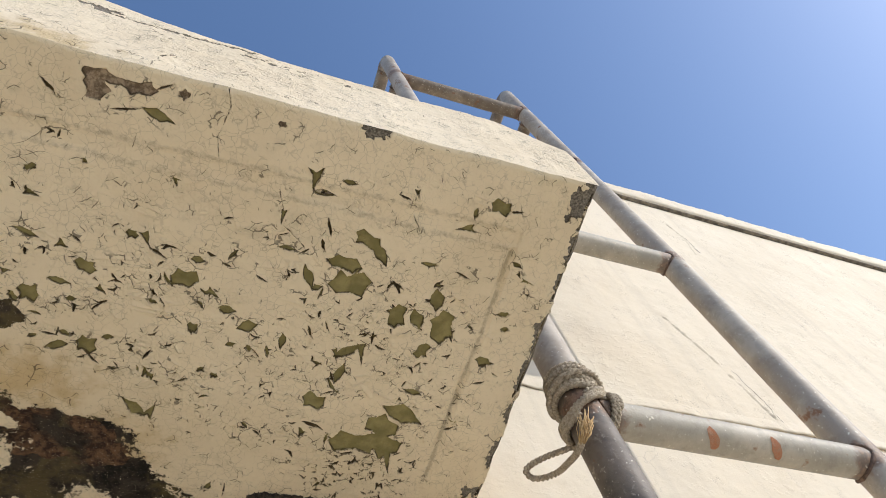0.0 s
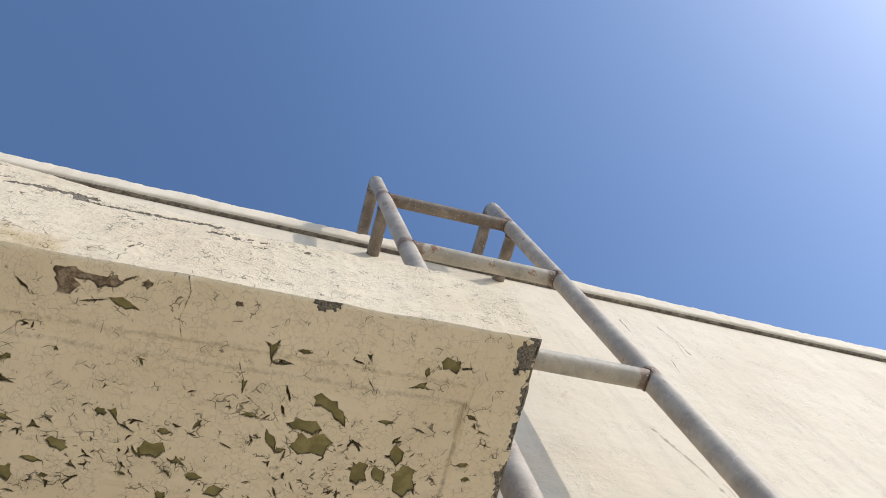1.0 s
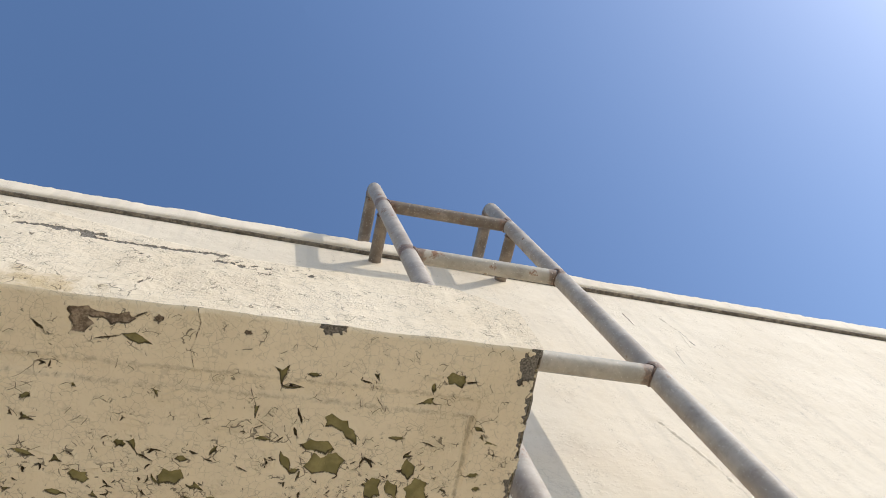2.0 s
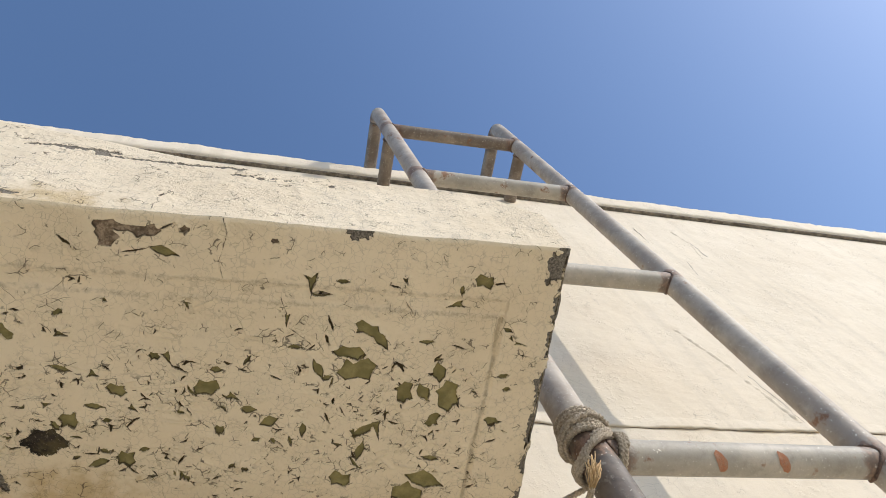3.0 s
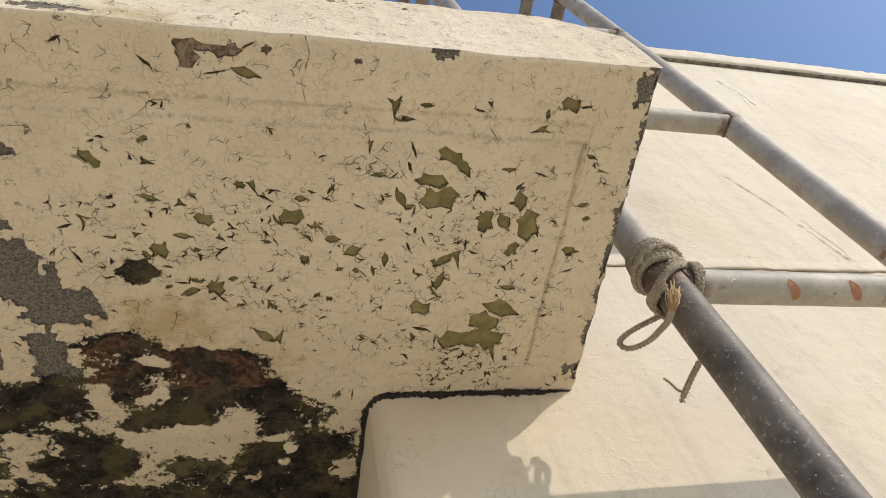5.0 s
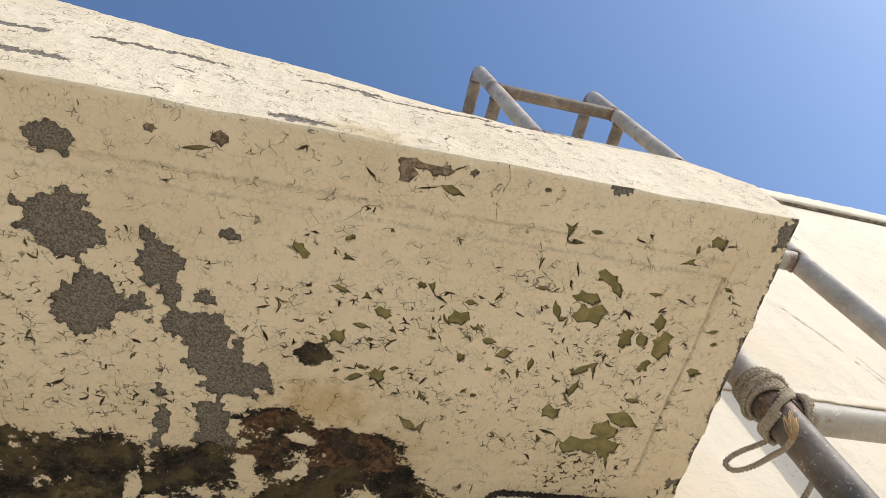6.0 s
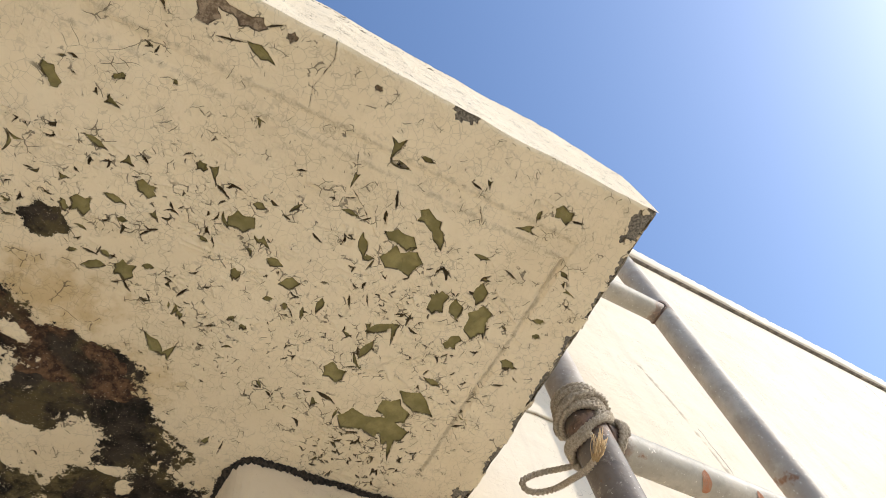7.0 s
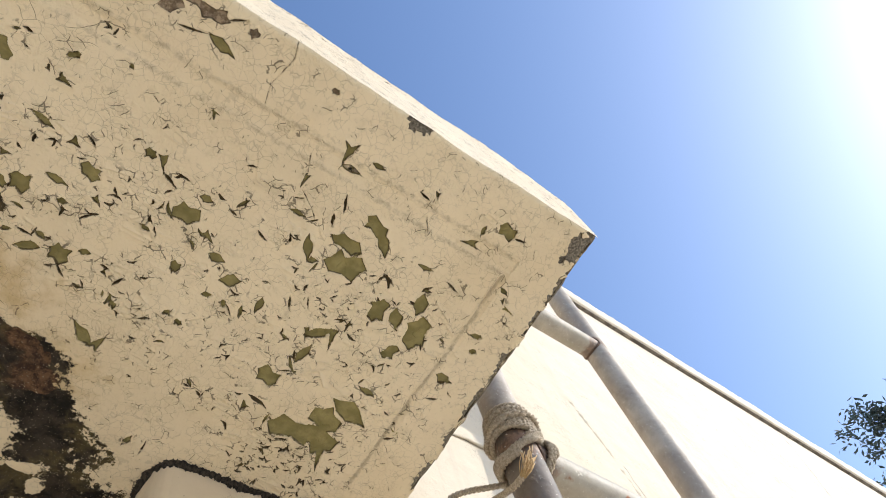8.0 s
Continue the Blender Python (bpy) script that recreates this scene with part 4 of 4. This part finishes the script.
def make_ladder():
    ladder = group_at("roof_ladder", (0.27, OUT, 0), "weathered steel pipe ladder fixed to the cream wall", "ladder")
    base = Vector((0.27, OUT, 0))
    r = 0.0205
    for side in (0, 1):
        pts = [Vector((stile_x(side, z), stile_y(side, z), z)) for z in np.linspace(0.0, 3.60, 240)]
        top = stile_x(side, 3.7)
        pts += [Vector((top, OUT + 0.028 * (1 - math.cos(a)), 3.672 + 0.028 * math.sin(a))) for a in np.linspace(0.0, 1.57, 8)]
        bm = bmesh.new()
        upper = [p - base for p in pts if side == 1 or p.z > 2.10]
        sweep(bm, upper, r, 24)
        stile = part("stile", bm, PIPE, ladder)
        mark_joints(stile, RUNG_Z + (3.7,), 2, 0.035)
        # below z 2.10 the left stile takes the darker pipe colour
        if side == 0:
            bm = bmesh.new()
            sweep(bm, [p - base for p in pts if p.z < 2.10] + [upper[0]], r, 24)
            mark_joints(part("lower_stile", bm, PIPE_DARK, ladder, "dark lower pipe with pale paint specks"), RUNG_Z, 2, 0.035)
        for z, y1, rad, what in ((3.70, 0.20, 0.0195, "top_bracket"), (3.44, 0.03, 0.018, "wall_bracket")):
            bm = bmesh.new()
            x = stile_x(side, z)
            y0 = OUT + (0.028 if z > 3.6 else 0.0)
            run = [Vector((x, y, z)) for y in np.linspace(y0, y1, 14)]
            if z > 3.6:
                run += [Vector((x, y1 + 0.03 * math.sin(a), z - 0.03 + 0.03 * math.cos(a))) for a in np.linspace(0.2, 1.57, 6)] + [Vector((x, y1 + 0.03, 3.57))]
            sweep(bm, [p - base for p in run], rad, 20)
            part(what, bm, PIPE_RUSTY_SHADED, ladder, "rusty pipe bracket with shade in its colour")
        for z in RUNG_Z + (3.44,):
            bm = bmesh.new()
            x = stile_x(side, z)
            way = 1 if side == 0 else -1
            for ring in (0.0,):
                pts = []
                for a in np.linspace(0, 2 * math.pi, 21):
                    c = Vector((x + way * math.sqrt(max(1e-6, r * r - (0.0185 * math.sin(a)) ** 2)) * 1.02, stile_y(side, z) + 0.0190 * math.sin(a), z + 0.0190 * math.cos(a)))
                    if z == 3.44:
                        c = Vector((x + 0.0185 * math.sin(a), OUT + r * 0.9, z + 0.0185 * math.cos(a)))
                    pts.append(c - base)
                sweep(bm, pts, 0.0023, 8, False, grow=[1 + 0.9 * noise.noise(Vector((i * 1.7, z * 7, side))) for i in range(21)])
            part("weld", bm, RUST, stile, "rusty weld bead")
    for i, z in enumerate(RUNG_Z):
        bm = bmesh.new()
        a, b = Vector((stile_x(0, z) + 0.006, stile_y(0, z), z)), Vector((stile_x(1, z) - 0.006, stile_y(1, z), z))
        sweep(bm, [lerp(a, b, f) - base for f in np.linspace(0, 1, 70)], 0.0185, 24)
        rung = part("rung", bm, RUNG_PIPE if i < 7 else PIPE_RUSTY_SHADED, ladder, "faded grey pipe rung" if i < 7 else "rust-stained pipe rung")
        mark_joints(rung, (a.x - base.x + 0.015, b.x - base.x - 0.015), 0, 0.030)
        if i == 4:
            for x, seed in ((0.222, 1), (0.302, 2)):
                yc = a.y + (b.y - a.y) * (x - a.x) / (b.x - a.x)
                bm = bmesh.new()
                centre = bm.verts.new(Vector((x, yc, z)) + Vector((0, -0.0191 * math.cos(0.98), -0.0191 * math.sin(0.98))) - base)
                rim = []
                for s in range(28):
                    t = 2 * math.pi * s / 28
                    w = 1 + 0.3 * noise.noise(Vector((math.cos(t) * 1.7, math.sin(t) * 1.7, seed * 5)))
                    along, round_ = 0.0068 * math.cos(t) * w + 0.004 * math.sin(t), 0.98 + 0.6 * math.sin(t) * w
                    rim.append(bm.verts.new(Vector((x + along, yc - 0.0191 * math.cos(round_), z - 0.0191 * math.sin(round_))) - base))
                mid = [bm.verts.new((0, 0, 0)) for _ in rim]
                for s, v in enumerate(mid):
                    t = 2 * math.pi * s / 28
                    along, round_ = 0.0034 * math.cos(t) + 0.002 * math.sin(t), 0.98 + 0.3 * math.sin(t)
                    v.co = Vector((x + along, yc - 0.0192 * math.cos(round_), z - 0.0192 * math.sin(round_))) - base
                for s in range(28):
                    bm.faces.new((centre, mid[s], mid[(s + 1) % 28]))
                    bm.faces.new((mid[s], rim[s], rim[(s + 1) % 28], mid[(s + 1) % 28]))
                bmesh.ops.recalc_face_normals(bm, faces=bm.faces)
                part("primer_patch", bm, PRIMER, rung, "orange primer patch")
    return ladder


make_ladder()


def make_rope():
    """Sisal rope lashed round the stile, with a hanging loop, a frayed end and a loose tail."""
    cx, cz = stile_x(0, 2.100), 2.100
    base = Vector((cx, stile_y(0, cz), cz))
    rope = group_at("rope_lashing", base, "sisal rope lashed round a ladder stile with a hanging loop", "rope")
    rr, R = 0.0030, 0.0205 + 0.0026

    def coil(z_a, z_b, turns, tilt, lean, radius, seed):
        pts = []
        for i in range(int(turns * 170) + 1):
            f = i / (turns * 170)
            a = 2 * math.pi * turns * f + seed
            w = 0.0016 * noise.noise(Vector((f * 21, seed, 0)))
            pts.append(Vector((math.cos(a) * (radius + w), math.sin(a) * (radius + w),
                               z_a + (z_b - z_a) * f + tilt * math.sin(a + lean) + 0.0026 * noise.noise(Vector((f * 27, seed, 4))))))
        return pts

    for z_a, z_b, turns, tilt, lean, radius, seed in ((0.041, 0.004, 6.8, 0.004, 4.2, R, 0.4), (-0.004, -0.013, 2.3, 0.021, 1.5, R + 0.0030, 2.0),
                                                     (-0.010, -0.020, 1.6, 0.016, 2.0, R + 0.0020, 4.4), (0.026, 0.010, 0.8, 0.010, 2.6, R + 0.0050, 1.2)):
        bm = bmesh.new()
        sweep(bm, coil(z_a, z_b, turns, tilt, lean, radius, seed), rr, 12, True, 3, 430)
        part("coil", bm, ROPE, rope)

    def strand(name, knots, label="", radius=rr):
        pts = []
        k = [Vector(p) - base for p in knots]
        for i in range(len(k) - 1):
            p0, p1, p2, p3 = k[max(i - 1, 0)], k[i], k[i + 1], k[min(i + 2, len(k) - 1)]
            for s in range(30):
                t = s / 30
                pts.append(0.5 * ((2 * p1) + (p2 - p0) * t + (2 * p0 - 5 * p1 + 4 * p2 - p3) * t * t + (3 * p1 - p0 - 3 * p2 + p3) * t ** 3))
        pts.append(k[-1])
        bm = bmesh.new()
        sweep(bm, pts, radius, 12, True, 3, 430)
        part(name, bm, ROPE, rope, label)

    strand("loop", [(0.091, -0.125, 2.088), (0.079, -0.115, 2.088), (0.066, -0.100, 2.092), (0.055, -0.090, 2.091), (0.048, -0.086, 2.085),
                    (0.053, -0.084, 2.078), (0.062, -0.090, 2.073), (0.069, -0.105, 2.066), (0.064, -0.130, 2.051), (0.053, -0.160, 2.030), (0.047, -0.180, 2.022)],
           "hanging loop of rope", 0.0027)
    strand("tail", [(0.111, -0.125, 2.031), (0.097, -0.110, 2.018), (0.092, -0.095, 2.013), (0.087, -0.080, 2.007)], "loose rope tail", 0.0028)
    strand("loose_fibre", [(0.090, -0.084, 2.008), (0.082, -0.085, 2.014), (0.078, -0.086, 2.022), (0.074, -0.086, 2.029)], "", 0.0012)
    # turns round the rung beside the stile
    bm = bmesh.new()
    pts = []
    for i in range(420):
        f = i / 419
        a = 2 * math.pi * 2.4 * f + 1.0
        pts.append(Vector((0.1045 + 0.008 * f + 0.004 * math.sin(a), stile_y(0, 2.089) + 0.0225 * math.cos(a), 2.089 + 0.0225 * math.sin(a))) - base)
    sweep(bm, pts, rr, 12, True, 3, 430)
    part("coil", bm, ROPE, rope)
    bm = bmesh.new()
    rnd = random.Random(5)
    for i in range(60):
        root = Vector((0.0465, -0.181, 2.021)) - base + Vector((rnd.uniform(-1, 1), rnd.uniform(-1, 1), rnd.uniform(-1, 1))) * 0.0025
        tip = root + Vector((0.010 + rnd.gauss(0, 0.0040), -0.005 + rnd.gauss(0, 0.003), 0.024 + rnd.gauss(0, 0.004)))
        mid = lerp(root, tip, 0.5) + Vector((rnd.gauss(0, 0.0015), -0.002, 0))
        sweep(bm, [root, mid, tip], 0.00042, 4, True)
    part("frayed_end", bm, FRAY, rope, "frayed golden rope end")
    bm = bmesh.new()
    for i in range(26):
        root = Vector((0.087, -0.080, 2.007)) - base
        tip = root + Vector((-0.003 + rnd.gauss(0, 0.0012), rnd.gauss(0, 0.001), -0.005 + rnd.gauss(0, 0.0015)))
        sweep(bm, [root, lerp(root, tip, 0.5) + Vector((0, 0, 0.001)), tip], 0.0004, 4, True)
    part("frayed_tip", bm, ROPE, rope)
    return rope


make_rope()


# ---- beyond the roof ----
def make_tree(place, height, spread):
    tree = group_at("tree", place, "tall tree with fine dusty green foliage", "tree")
    rnd = random.Random(11)
    bm = bmesh.new()
    sweep(bm, [Vector((0.15 * math.sin(z * 0.5), 0.1 * math.cos(z * 0.7) - 0.1, z)) for z in np.linspace(0, height * 0.92, 14)], 0.17, 12,
          grow=[1 - 0.9 * i / 13 for i in range(14)])
    part("trunk", bm, BARK, tree)
    tips = []
    for i in range(46):
        z = rnd.uniform(0.3, 0.97) * height
        reach = spread * (1.05 - 0.75 * (z / height)) * rnd.uniform(0.6, 1.15)
        a = rnd.uniform(0, 2 * math.pi)
        end = Vector((math.cos(a) * reach, math.sin(a) * reach, z + rnd.uniform(-0.1, 0.5)))
        start = Vector((0.15 * math.sin(z * 0.5), 0, z - 0.4 * reach))
        bm = bmesh.new()
        pts = [lerp(start, end, f) + Vector((0, 0, 0.25 * math.sin(f * 3.1))) for f in np.linspace(0, 1, 6)]
        sweep(bm, pts, 0.045, 6, grow=[1, 0.8, 0.65, 0.5, 0.35, 0.15])
        part("limb", bm, BARK, tree)
        tips += pts[1:]
    verts, faces = [], []
    for p in tips:
        for c in range(5):
            centre = p + Vector((rnd.gauss(0, 0.22), rnd.gauss(0, 0.22), rnd.gauss(0, 0.16)))
            for leaf in range(58):
                q = centre + Vector((rnd.gauss(0, 0.12), rnd.gauss(0, 0.12), rnd.gauss(0, 0.09)))
                d = Vector((rnd.gauss(0, 1), rnd.gauss(0, 1), rnd.gauss(-0.2, 0.7))).normalized() * rnd.uniform(0.08, 0.16)
                s = d.cross(Vector((rnd.gauss(0, 1), rnd.gauss(0, 1), rnd.gauss(0, 1)))).normalized() * rnd.uniform(0.016, 0.03)
                i0 = len(verts)
                verts += [q - d * 0.5, q + s, q + d * 0.5, q - s]
                faces.append((i0, i0 + 1, i0 + 2, i0 + 3))
    me = bpy.data.meshes.new("crown")
    me.from_pydata([tuple(v) for v in verts], [], faces)
    ob = finish("crown", me, LEAF, tree, "", False)
    ob["kind"] = "stuff"
    return tree


make_tree((12.2, -0.1, 0), 10.1, 2.6)
